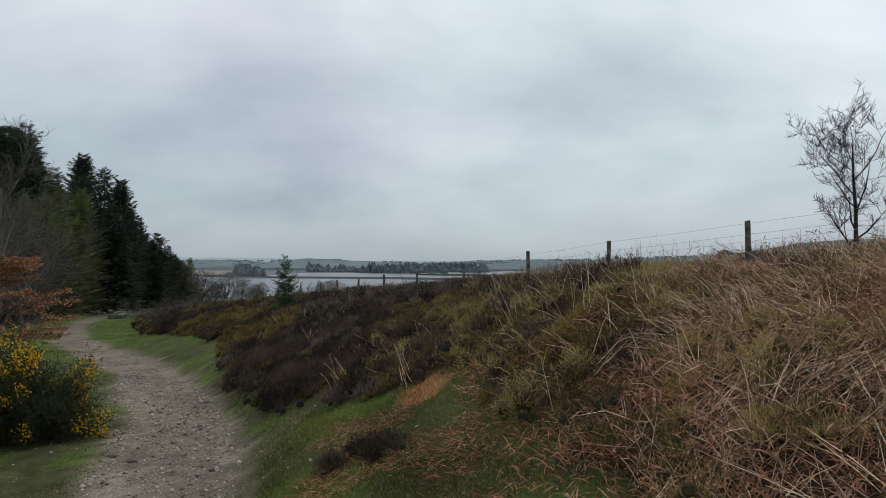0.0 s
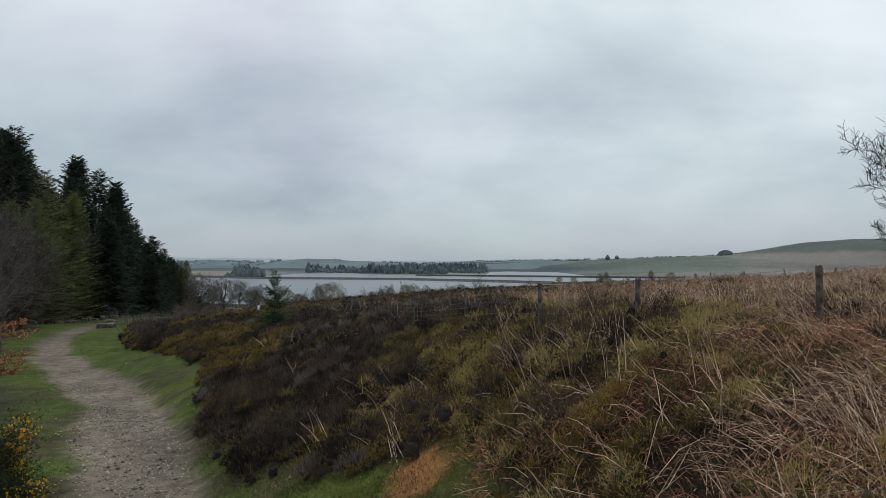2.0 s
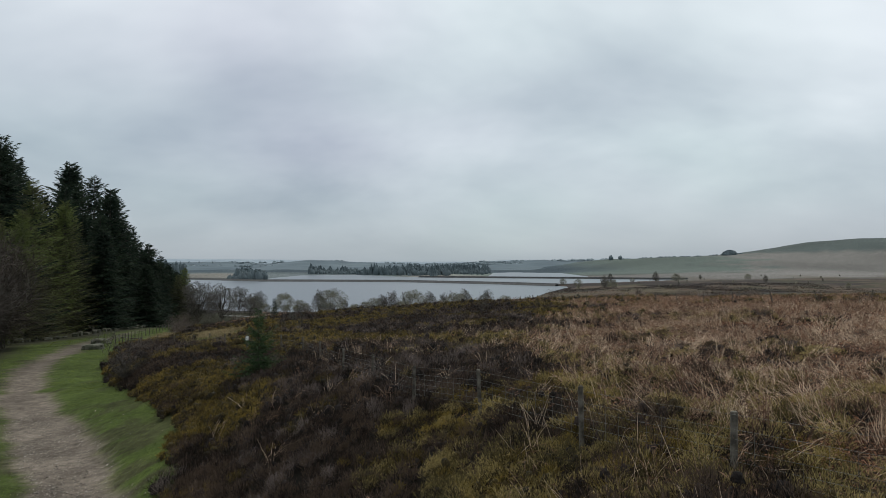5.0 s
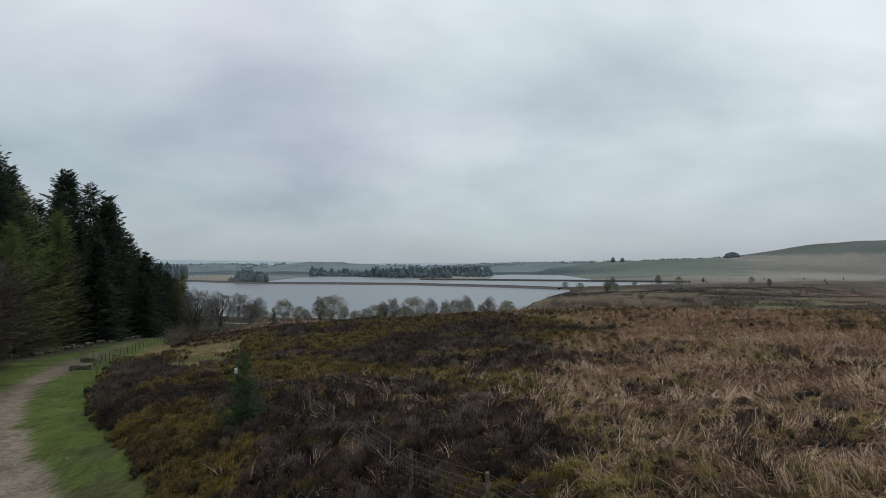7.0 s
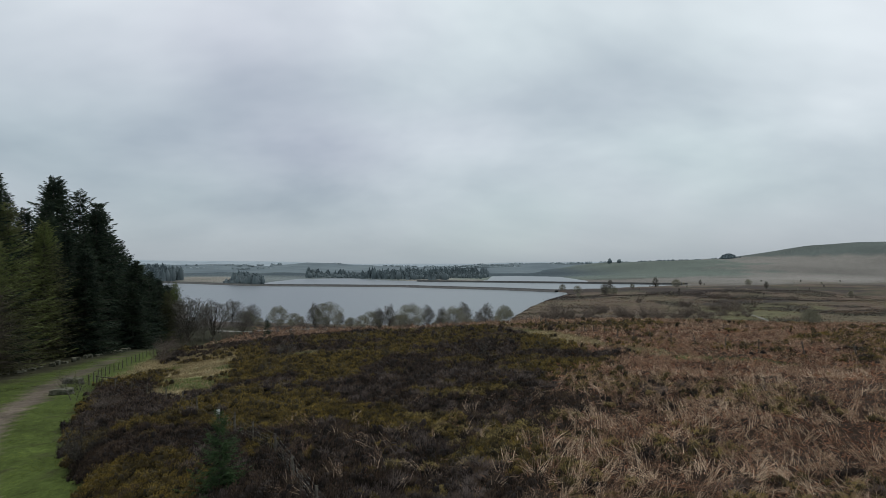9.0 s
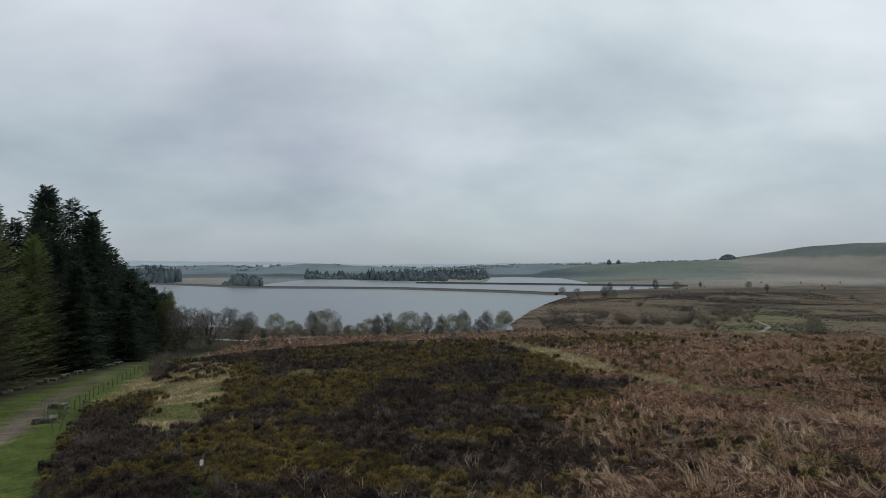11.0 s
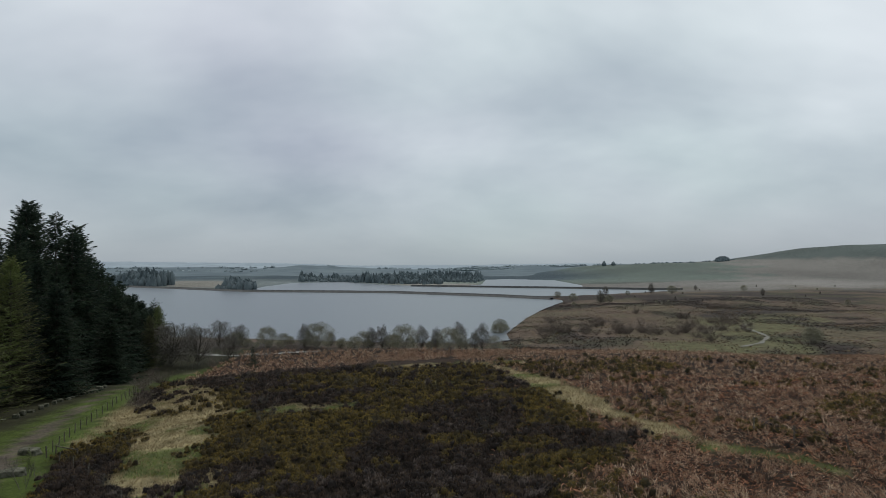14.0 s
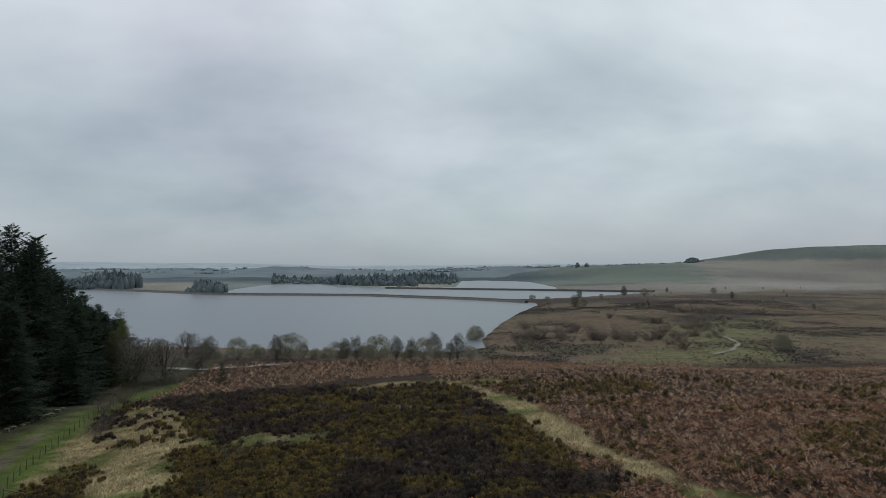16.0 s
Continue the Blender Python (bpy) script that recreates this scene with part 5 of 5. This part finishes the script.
def bushes(x, y, rng, heads, sprigs, size, width, length, flat=0.5, upright=0.55, full=0.8):
    """Low bushes, each a huddle of rounded heads that are set with upright sprigs, in a tone of its own.
    Returns the sprigs and the close-set woody bodies beneath them."""
    n = len(x)
    s, tone = size * rng.uniform(0.55, 1.5, n), rng.random(n)
    k = np.repeat(np.arange(n), heads)
    m = len(k)
    ang, rad = rng.uniform(0, 6.283, m), np.sqrt(rng.random(m)) * 0.85
    hx, hy = x[k] + s[k] * rad * np.cos(ang), y[k] + s[k] * rad * np.sin(ang)
    hr = s[k] * rng.uniform(0.34, 0.62, m)
    gz = ground_height(hx, hy, False)
    up = np.stack([gz - ground_height(hx + 0.4, hy, False), gz - ground_height(hx, hy + 0.4, False), np.full(m, 0.4)], 1)
    up /= np.linalg.norm(up, axis=1, keepdims=True)
    c = np.stack([hx, hy, ground_height(hx, hy) - 0.06], 1) + up * (s[k] * flat * (1 - 0.65 * rad ** 2) * rng.uniform(0.4, 1.1, m))[:, None]
    own = np.clip(tone[k] + rng.normal(0, 0.12, m), 0, 1)
    v = RING[None] * rng.uniform(0.65, 1.1, (m, len(RING), 1)) * (hr * full)[:, None, None]
    v[:, 7:, 2] -= (hr * 0.4 * full)[:, None]
    w = rng.uniform(0, 6.283, m)
    co, si = np.cos(w)[:, None], np.sin(w)[:, None]
    v = np.stack([v[..., 0] * co - v[..., 1] * si, v[..., 0] * si + v[..., 1] * co, v[..., 2]], -1) + c[:, None]
    body = (v.reshape(-1, 3), (np.arange(m)[:, None, None] * len(RING) + CAP[None]).reshape(-1, 3), np.repeat(own, len(RING)))
    j = np.repeat(np.arange(m), sprigs)
    q = len(j)
    d = rng.normal(size=(q, 3))
    lean = up[j]
    side = np.sum(d * lean, 1, keepdims=True)
    d += lean * (np.abs(side) * 0.95 - side + 0.15)
    d /= np.linalg.norm(d, axis=1, keepdims=True)
    base = c[j] + d * (hr[j] * rng.uniform(0.5, 0.95, q))[:, None]
    out = d * 0.6 + rng.normal(size=(q, 3)) * 0.3 + np.array([0, 0, upright])
    tip = base + out * (length * rng.uniform(0.5, 1.4, q))[:, None]
    bv, bf = blades(base, tip, width * rng.uniform(0.6, 1.4, q), rng)
    return (bv, bf, np.repeat(np.clip(own[j] + rng.normal(0, 0.16, q), 0, 1), 4)), body


def toned(chunks):
    """Chunks of vertices, faces and tones, joined; a chunk with no tones has a middling one."""
    v, f = gather([c[:2] for c in chunks])
    return v, f, np.concatenate([c[2] if len(c) > 2 else np.full(len(c[0]), 0.5) for c in chunks])


def stuff(name, chunks, material, label, category):
    v, f, tone = toned(chunks)
    me = mesh_of(name, v, f, MAT[material])
    me.attributes.new("tone", "FLOAT", "POINT").data.foreach_set("value", tone.astype(np.float32))
    return tagged(new(name, me), label, category, kind="stuff")


rng = np.random.default_rng(12)
KINDS = ("dark", "olive", "bilberry", "grey")
fuzz, body = {k: [] for k in KINDS}, {k: [] for k in KINDS}


def grow(kind, x, y, heads, sprigs, size, width, length):
    tall = {"dark": 1.0, "olive": 0.92, "bilberry": 0.9, "grey": 1.05}[kind]
    long = length * {"dark": 0.78, "olive": 0.62, "bilberry": 0.5, "grey": 0.95}[kind]
    many = int(sprigs * {"dark": 1.1, "olive": 1.2, "bilberry": 1.6, "grey": 1.3}[kind])
    a, b = bushes(x, y, rng, heads, many, size * tall, width * (0.7 if kind == "grey" else 0.85), long, 0.6, 0.6 if kind in ("dark", "grey") else 0.4, (0.36 if width < 0.016 else 0.62 if width < 0.03 else 0.78) * (0.8 if kind == "grey" else 1))
    fuzz[kind].append(a)
    body[kind].append(b)


# heather, bilberry and dead heather, band by band from the track to the far slope
for box, step, heads, sprigs, size, width, length in (((-14, 16, 2.5, 24), 0.55, 6, 74, 0.42, 0.013, 0.15), ((-20, 14, 24, 34), 0.58, 5, 42, 0.44, 0.019, 0.16), ((-36, 20, 34, 50), 0.66, 5, 28, 0.48, 0.026, 0.16),
                                                      ((-62, 66, 50, 74), 0.78, 4, 22, 0.56, 0.040, 0.19), ((-62, 66, 74, 98), 0.92, 3, 22, 0.66, 0.055, 0.22), ((-64, 110, 98, 140), 1.25, 3, 16, 0.86, 0.08, 0.27),
                                                      ((-66, 60, 140, 200), 1.9, 2, 12, 0.9, 0.11, 0.3)):
    x, y, zs = planted(*box, step, rng)
    n = len(x)
    far = box[2] >= 50
    patch = np.maximum(smooth(0.02, 0.12, fbm(x, y, 7, 91, 3)) * 0.75, 2.0 * smooth(0.10, 0.18, fbm(x, y, 22, 92, 3)) * (y > 48)) * smooth(128, 112, y)
    chance = np.maximum(zs["heather"], np.maximum(zs["bracken"] * patch * (0.4 if far else 0.8), zs["pale"] * 0.6 * smooth(0.13, 0.22, fbm(x, y, 5, 63, 2)) * (x < -18)))
    gaps = smooth(0.05, -0.05, fbm(x, y, 2.2, 95, 3)) * np.interp(x, [0, 3, 7], [1, 0.8, 0.5])
    edge_side = 1 - smooth(-0.4, 0.8, x - 0.55 * y + 1.2)
    chance = np.where((x > -0.5) & (y < 14), np.maximum(zs["heather"] * 0.9, zs["bracken"] * np.maximum(np.maximum(gaps * 0.8, 0.4), edge_side * 0.95)), chance)
    keep = (rng.random(n) < chance) & (np.hypot(x + 0.45, (y - 11.75) * 0.8) > 0.95)
    x, y, ol, br = x[keep], y[keep], zs["olive"][keep], zs["bracken"][keep]
    green = (rng.random(len(x)) < smooth(0.3, 0.7, ol) * 0.95 + 0.04 + 0.8 * smooth(-3.5, 0.0, x) * (y < 24)) | ((br > 0.5) & (rng.random(len(x)) < 0.7))
    patchy = fbm(x, y, 1.6, 98, 2) + rng.normal(0, 0.1, len(x))
    green |= (y > 60) & (x > -14) & (rng.random(len(x)) < 0.8 * smooth(0.0, 0.08, fbm(x, y, 15, 104, 3)))
    green &= ~((y < 24) & (patchy < -0.3))
    green |= (y < 9) & (x > 1.2)
    soft = green & (y < 50) & (((x > -2.2) & (rng.random(len(x)) < 0.6)) | (br > 0.5))
    dead = ~green & (rng.random(len(x)) < (0.03 + 0.22 * smooth(0.02, 0.2, fbm(x, y, 6, 93, 2))))
    for kind, pick in (("dark", ~green & ~dead), ("olive", green & ~soft), ("bilberry", soft), ("grey", dead)):
        grow(kind, x[pick], y[pick], heads, sprigs, size, width, length)
# full bushes overhanging the foot of the bank beside the verge
x, y, zs = planted(-28, 0, 13.6, 54, 0.6, rng)
db, bs = line_distance(x, y, BANK)
keep = (db * bs > np.interp(y, [13.6, 14.6, 20, 24], [0.1, -0.7, -0.7, 0.0])) & (db * bs < 1.5) & (np.hypot(x + 0.5, y - 11.9) > 1.2) & (rng.random(len(x)) < 0.85)
x, y = x[keep], y[keep]
pick = rng.random(len(x)) < smooth(24, 34, y) * smooth(-0.15, 0.05, fbm(x, y, 5, 61, 3)) * 0.85
grow("dark", x[~pick], y[~pick], 6, 80, 0.5, 0.015, 0.16)
grow("olive", x[pick], y[pick], 6, 70, 0.46, 0.016, 0.15)
# taller growth along the brow of the bank, and the tuft at its foot
x, y = rng.uniform(-0.4, 4.2, 60), rng.uniform(12.5, 18.5, 60)
pick = fbm(x, y, 1.8, 99, 2) + rng.normal(0, 0.1, len(x)) < -0.16
grow("dark", x[pick], y[pick], 7, 60, 0.56, 0.012, 0.16)
grow("bilberry", x[~pick], y[~pick], 7, 60, 0.54, 0.012, 0.15)
grow("dark", np.array((-1.75, -1.3, -0.85)), np.array((9.2, 9.5, 9.1)), 11, 90, 0.27, 0.009, 0.17)


def stems(x, y, rng, length, rise, width, bend, square, segs=2, lift=0.18):
    n = len(x)
    z = ground_height(x, y)
    w = fbm(x, y, 1.5, 77, 2) * 9 + rng.normal(0, 2.4, n) + 2.6
    ln = length * rng.uniform(0.45, 1.3, n)
    up = np.clip(np.abs(rng.normal(0, 1, n)), 0, 1.3) * rise
    base = np.stack([x, y, z + rng.uniform(0, lift, n)], 1)
    tip = base + np.stack([np.cos(w) * ln, np.sin(w) * ln, up * ln + rng.uniform(-0.05, 0.05, n)], 1)
    tip[:, 2] = np.maximum(tip[:, 2], ground_height(tip[:, 0], tip[:, 1]) + 0.03)
    return blades(base, tip, width * rng.uniform(0.6, 1.3, n), rng, bend * rng.uniform(0.2, 1.4, n), segs, square)


stalks, fronds = [], []


def bracken(x, y, count, length, width, rise, leaves, leaf, leaf_width, square=False, segs=2, lift=0.12):
    """Dead bracken plants: each a sheaf of stalks that has collapsed its own way, arching over, with curled fronds along them."""
    n = len(x)
    way, tone = fbm(x, y, 5, 77, 2) * 6 + rng.normal(0, 0.9, n) + 2.6, rng.random(n)
    fall = np.clip(rng.normal(rise, 0.3, n), 0.05, 1.3)
    k = np.repeat(np.arange(n), count)
    m = len(k)
    w = way[k] + rng.normal(0, 0.6, m)
    ln = length * rng.uniform(0.45, 1.3, m)
    up = np.clip(fall[k] + rng.normal(0, 0.25, m), 0.0, 1.4)
    bx, by = x[k] + rng.normal(0, 0.2 * length, m), y[k] + rng.normal(0, 0.2 * length, m)
    base = np.stack([bx, by, ground_height(bx, by) + rng.uniform(0, lift, m)], 1)
    tip = base + np.stack([np.cos(w) * np.cos(up) * ln, np.sin(w) * np.cos(up) * ln, np.sin(up) * ln], 1)
    tip[:, 2] = np.maximum(tip[:, 2], ground_height(tip[:, 0], tip[:, 1]) + rng.uniform(0.02, 0.12, m))
    bend = rng.uniform(-0.02, 0.16, m)
    v, f = blades(base, tip, width * rng.uniform(0.6, 1.3, m), rng, bend, segs, square)
    own = np.clip(tone[k] + rng.normal(0, 0.2, m), 0, 1)
    stalks.append((v, f, np.repeat(own, len(v) // m)))
    j = np.repeat(np.arange(m), leaves)
    q = len(j)
    if q:
        t = rng.uniform(0.25, 1.0, q)
        p = base[j] + (tip - base)[j] * t[:, None]
        p[:, 2] += bend[j] * ln[j] * (1 - np.abs(2 * t - 1))
        d = rng.normal(size=(q, 3)) * 0.6 + (tip - base)[j] / ln[j][:, None] * 0.5 + np.array([0, 0, -0.35])
        e = p + d * (leaf * rng.uniform(0.5, 1.4, q))[:, None]
        e[:, 2] = np.maximum(e[:, 2], p[:, 2] - 0.25)
        v, f = blades(p, e, leaf_width * rng.uniform(0.5, 1.4, q), rng, 0.1)
        fronds.append((v, f, np.repeat(np.clip(1 - own[j] + rng.normal(0, 0.25, q), 0, 1), 4)))


# the near bank, the plateau, and the open bracken beyond
for box, step, count, length, width, rise, leaves, leaf, leaf_width, square, segs in (
        ((-0.5, 15, -4, 15), 0.33, 12, 0.6, 0.0080, 0.35, 6, 0.11, 0.013, True, 2), ((15, 34, -12, 12), 0.7, 14, 0.6, 0.014, 0.5, 2, 0.14, 0.02, False, 1), ((0, 30, 12, 32), 0.52, 18, 0.55, 0.012, 0.65, 2, 0.14, 0.018, False, 2), ((1, 42, 32, 52), 0.66, 17, 0.6, 0.017, 0.75, 2, 0.18, 0.028, False, 2),
        ((-3, 66, 52, 84), 0.85, 14, 0.55, 0.026, 0.75, 3, 0.2, 0.05, False, 1), ((4, 130, 84, 152), 1.15, 11, 0.55, 0.045, 0.75, 2, 0.26, 0.09, False, 1), ((-70, 60, 140, 198), 1.8, 7, 0.9, 0.08, 0.8, 3, 0.4, 0.14, False, 1)):
    x, y, zs = planted(*box, step, rng)
    thin = smooth(-0.22, 0.10, fbm(x, y, 3.5, 94, 3)) * 0.5 + 0.5
    near_side = np.where(y < 15, 0.25 + 0.75 * smooth(-0.4, 0.8, x - 0.55 * y + 1.2) * (0.55 + 0.45 * smooth(-0.12, 0.08, fbm(x, y, 2.2, 95, 3))), 1.0)
    keep = (rng.random(len(x)) < zs["bracken"] * thin * near_side) & ((box[3] != 32) | (y > 13) | (x > 13))
    bracken(x[keep], y[keep], count, length, width, rise, leaves, leaf, leaf_width, square, segs)
# a full cover on the foot of the bank
x, y, zs = planted(1.4, 9, 2.5, 9.5, 0.34, rng)
keep = rng.random(len(x)) < zs["bracken"] * np.interp(y, [7.5, 9], [0.95, 0.5])
bracken(x[keep], y[keep], 10, 0.5, 0.0075, 0.3, 6, 0.11, 0.013, True)
# single plants standing among the heather
x, y, zs = planted(-9, 9, 9, 48, 1.1, rng)
keep = rng.random(len(x)) < (zs["heather"] * 0.5 + zs["bracken"] * 0.3) * smooth(-0.1, 0.15, fbm(x, y, 4.0, 108, 3) + 0.05 * smooth(-6, 3, x))
bracken(x[keep], y[keep], 8, 0.62, 0.010, 0.65, 3, 0.12, 0.014, True, lift=0.4)
# forked dead stalks left standing in the bilberry
x, y, zs = planted(1.5, 11, 8, 19, 0.75, rng)
keep = rng.random(len(x)) < (zs["heather"] + zs["bracken"]) * (0.15 + 0.6 * smooth(-0.05, 0.12, fbm(x, y, 2.5, 109, 2)))
bracken(x[keep], y[keep], 7, 0.7, 0.009, 0.95, 2, 0.12, 0.010, True, lift=0.3)
# stalks strewn down the bank and its foot
x, y, zs = planted(-1.0, 6, 6.5, 15, 0.55, rng)
keep = rng.random(len(x)) < (zs["heather"] + zs["bracken"]) * 0.35
bracken(x[keep], y[keep], 5, 0.5, 0.008, 0.3, 3, 0.1, 0.012, True, lift=0.3)
stuff("bracken_stems", stalks, "straw", "bleached straw-coloured stalks of collapsed dead bracken", "bracken")
stuff("bracken_fronds", fronds, "frond", "curled rust-brown fronds of collapsed dead bracken", "bracken")
# litter beneath, and a thatch of broken twigs on the near bank
rust, thatch = [], []
for n, box, ln, wd in ((120000, (-1, 14, 4, 16), 0.13, 0.012), (24000, (14, 34, -12, 14), 0.25, 0.035), (60000, (0, 34, 14, 46), 0.22, 0.03), (60000, (4, 70, 46, 100), 0.4, 0.07)):
    x, y, zs = places(n, *box, rng)
    keep = rng.random(n) < (zs["bracken"] + zs["heather"] * 0.25) * (0.35 + 0.65 * smooth(-0.05, 0.14, fbm(x, y, 3, 106, 3)))
    v, f = stems(x[keep], y[keep], rng, ln, 0.4, wd, 0.1, False, 1, 0.1)
    rust.append((v, f, np.repeat(rng.random(len(v) // 4), 4)))
x, y, zs = places(34000, -0.6, 8, 3, 11.5, rng)
keep = rng.random(len(x)) < (zs["bracken"] + zs["heather"] + 0.3 * zs["verge"] * smooth(0.0, 0.8, x)) * smooth(-0.08, 0.10, fbm(x, y, 1.7, 107, 2) + 0.05)
v, f = stems(x[keep], y[keep], rng, 0.2, 0.6, 0.012, 0.12, False, 1, 0.22)
rust.append((v, f, np.repeat(0.3 + 0.7 * rng.random(len(v) // 4), 4)))
x, y, zs = places(150000, -1.5, 12, 5, 17, rng)
keep = rng.random(len(x)) < zs["bracken"] + 0.8 * zs["heather"]
v, f = stems(x[keep], y[keep], rng, 0.11, 1.0, 0.009, 0.1, False, 1, 0.08)
thatch.append((v, f, np.repeat(rng.random(len(v) // 4), 4)))
stuff("bracken_litter", rust, "rust", "rust-red bracken litter lying on the moor", "bracken")
stuff("twig_litter", thatch, "heather", "short dark broken twigs matted over the bank", "litter")

stuff("heather", fuzz["dark"], "heather", "dark brown wiry winter heather", "heather")
stuff("bilberry", fuzz["bilberry"], "bilberry", "yellow-green bilberry and young heather on the bank", "bilberry")
stuff("green_heather", fuzz["olive"], "olive", "olive and ochre heather in low rounded bushes", "heather")
stuff("dead_heather", fuzz["grey"], "grey", "bleached grey-brown dead heather twigs", "heather")
# woody bodies whose dark colour includes the shade between the sprigs
stuff("heather_body", body["dark"] + body["grey"], "heathershade", "close-set woody mounds of dark brown heather, darkened for inner shade", "heather")
stuff("green_heather_body", body["olive"] + body["bilberry"], "oliveshade", "close-set woody mounds of olive and ochre heather, darkened for inner shade", "heather")


def tufts(n, x0, x1, y0, y1, rng, height, width, level, heath=False):
    x, y = rng.uniform(x0, x1, n), rng.uniform(y0, y1, n)
    lake = shore_distance(x, y, POOL_NEAR)
    spread = fbm(x, y, 45, 71, 5) + 0.6 * fbm(x, y, 14, 81, 4) + 0.18 * smooth(330, 480, y) if heath else fbm(x, y, 12, 103, 3)
    keep = (lake > 3) & (spread + rng.normal(0, 0.08, n) > level)
    x, y = x[keep], y[keep]
    k = np.repeat(np.arange(len(x)), 3)
    base = np.stack([x, y, ground_height(x, y) - 0.1], 1)[k]
    tip = base + rng.normal(size=(len(k), 3)) * height * np.array([0.7, 0.7, 0.2]) + np.array([0, 0, height])
    return blades(base, tip, width * rng.uniform(0.6, 1.5, len(k)), rng)


stuff("moor_tufts", [tufts(20000, 25, 300, 150, 460, rng, 0.32, 0.3, 0.0)], "moorbrown", "brown bracken and grass tufts on the valley moor", "bracken")
stuff("moor_tufts", [tufts(42000, 25, 300, 205, 500, rng, 0.34, 0.34, 0.03, True)], "moordark", "low dark heather on the valley moor", "heather")
stuff("moor_tufts", [tufts(4500, 25, 260, 150, 420, rng, 0.4, 0.25, 0.05)], "bent", "bleached grass tufts on the valley moor", "grass")


def turf(x, y, rng, height, width):
    n = len(x)
    z = ground_height(x, y)
    base = np.stack([x, y, z - 0.01], 1)
    tip = base + np.stack([rng.normal(0, 0.5, n) * height, rng.normal(0, 0.5, n) * height, height * rng.uniform(0.4, 1.3, n)], 1)
    return blades(base, tip, width * rng.uniform(0.7, 1.3, n), rng)


green, pale = [], []
for n, box, height, width in ((130000, (-32, 3, 1, 50), 0.07, 0.012), (70000, (-64, -20, 45, 135), 0.10, 0.03)):
    x, y, zs = places(n, *box, rng)
    keep = rng.random(n) < zs["verge"] * (1 - zs["earth"]) * (1 - 0.65 * smooth(-0.02, 0.16, fbm(x, y, 1.7, 37, 3) + 0.06))
    green.append(turf(x[keep], y[keep], rng, height, width))
x, y, zs = places(120000, -7, 2.5, 4, 21, rng)
keep = rng.random(len(x)) < zs["verge"] * (1 - zs["earth"])
x, y = x[keep], y[keep]
dull = rng.random(len(x)) < 0.2 + 0.35 * smooth(-0.1, 0.15, fbm(x, y, 1.4, 39, 2))
green.append(turf(x[~dull], y[~dull], rng, 0.05, 0.009))
pale.append(turf(x[dull], y[dull], rng, 0.06, 0.008))
x, y, zs = places(60000, -3.5, 2.2, 6.5, 13.5, rng)
keep = rng.random(len(x)) < zs["verge"] * (1 - zs["earth"]) * (0.3 + 0.7 * smooth(-0.1, 0.1, fbm(x, y, 0.7, 29, 2)))
green.append(turf(x[keep], y[keep], rng, 0.06, 0.011))
x, y, zs = places(16000, -2.5, 2.4, 6.5, 13.8, rng)
keep = rng.random(len(x)) < zs["verge"] * smooth(-0.08, 0.15, fbm(x, y, 1.1, 28, 2) + 0.14 * smooth(-1.5, 1.0, x))
foot_litter = stems(x[keep], y[keep], rng, 0.2, 0.15, 0.008, 0.03, False, 1, lift=0.05)
for n, box in ((210000, (-60, 30, 54, 132)),):
    x, y, zs = places(n, *box, rng)
    dry = rng.random(n) < 0.1 + 0.85 * dry_grass(x, y)
    keep = rng.random(n) < zs["pale"]
    pale.append(turf(x[keep & dry], y[keep & dry], rng, 0.34, 0.04))
    green.append(turf(x[keep & ~dry], y[keep & ~dry], rng, 0.16, 0.04))
x, y = -0.45 + rng.normal(0, 0.35, 1500), 11.75 + rng.normal(0, 0.5, 1500)
stuff("dead_grass", [turf(x, y, rng, 0.07, 0.01), foot_litter], "rust", "rust-orange dead grass patch at the foot of the bank", "grass")
stuff("verge_grass", green, "grass", "short bright green mossy turf", "grass")
x, y, zs = places(9000, -60, 30, 54, 132, rng)
keep = rng.random(len(x)) < zs["pale"] * 0.7
pale.append(clumps(x[keep], y[keep], rng, 34, 0.42, 0.035, 0.7))
stuff("moor_grass", pale, "bent", "bleached tussocky moor grass", "grass")


def pebbles(n, box, size, rng, kinds, spare=0.0):
    x, y, zs = places(n, *box, rng)
    keep = rng.random(n) < zs["track"] + spare * zs["verge"]
    x, y = x[keep], y[keep]
    z = ground_height(x, y)
    m = len(x)
    s = size * rng.lognormal(0, 0.45, m)
    unit = np.array([(1, 0, 0), (0, 1, 0), (-1, 0, 0), (0, -1, 0), (0.1, 0.1, 0.75), (0, 0, -0.5)])
    tri = np.array([(0, 1, 4), (1, 2, 4), (2, 3, 4), (3, 0, 4), (1, 0, 5), (2, 1, 5), (3, 2, 5), (0, 3, 5)])
    v = unit[None] * rng.uniform(0.6, 1.3, (m, 6, 3))
    w = rng.uniform(0, 6.283, m)
    c, q = np.cos(w)[:, None], np.sin(w)[:, None]
    v = np.stack([v[..., 0] * c - v[..., 1] * q, v[..., 0] * q + v[..., 1] * c, v[..., 2]], -1) * s[:, None, None]
    v += np.stack([x, y, z], 1)[:, None]
    return v.reshape(-1, 3), (np.arange(m)[:, None, None] * 6 + tri[None]).reshape(-1, 3)


v, f = gather([pebbles(120000, (-24, 2, 3, 40), 0.015, rng, 1, 0.03), pebbles(16000, (-16, 2, 3, 26), 0.028, rng, 1, 0.06)])
tagged(new("track_stones", mesh_of("track_stones", v, f, MAT["stone"])), "loose grey-brown stones bedded in the gravel track", "stones", kind="stuff")
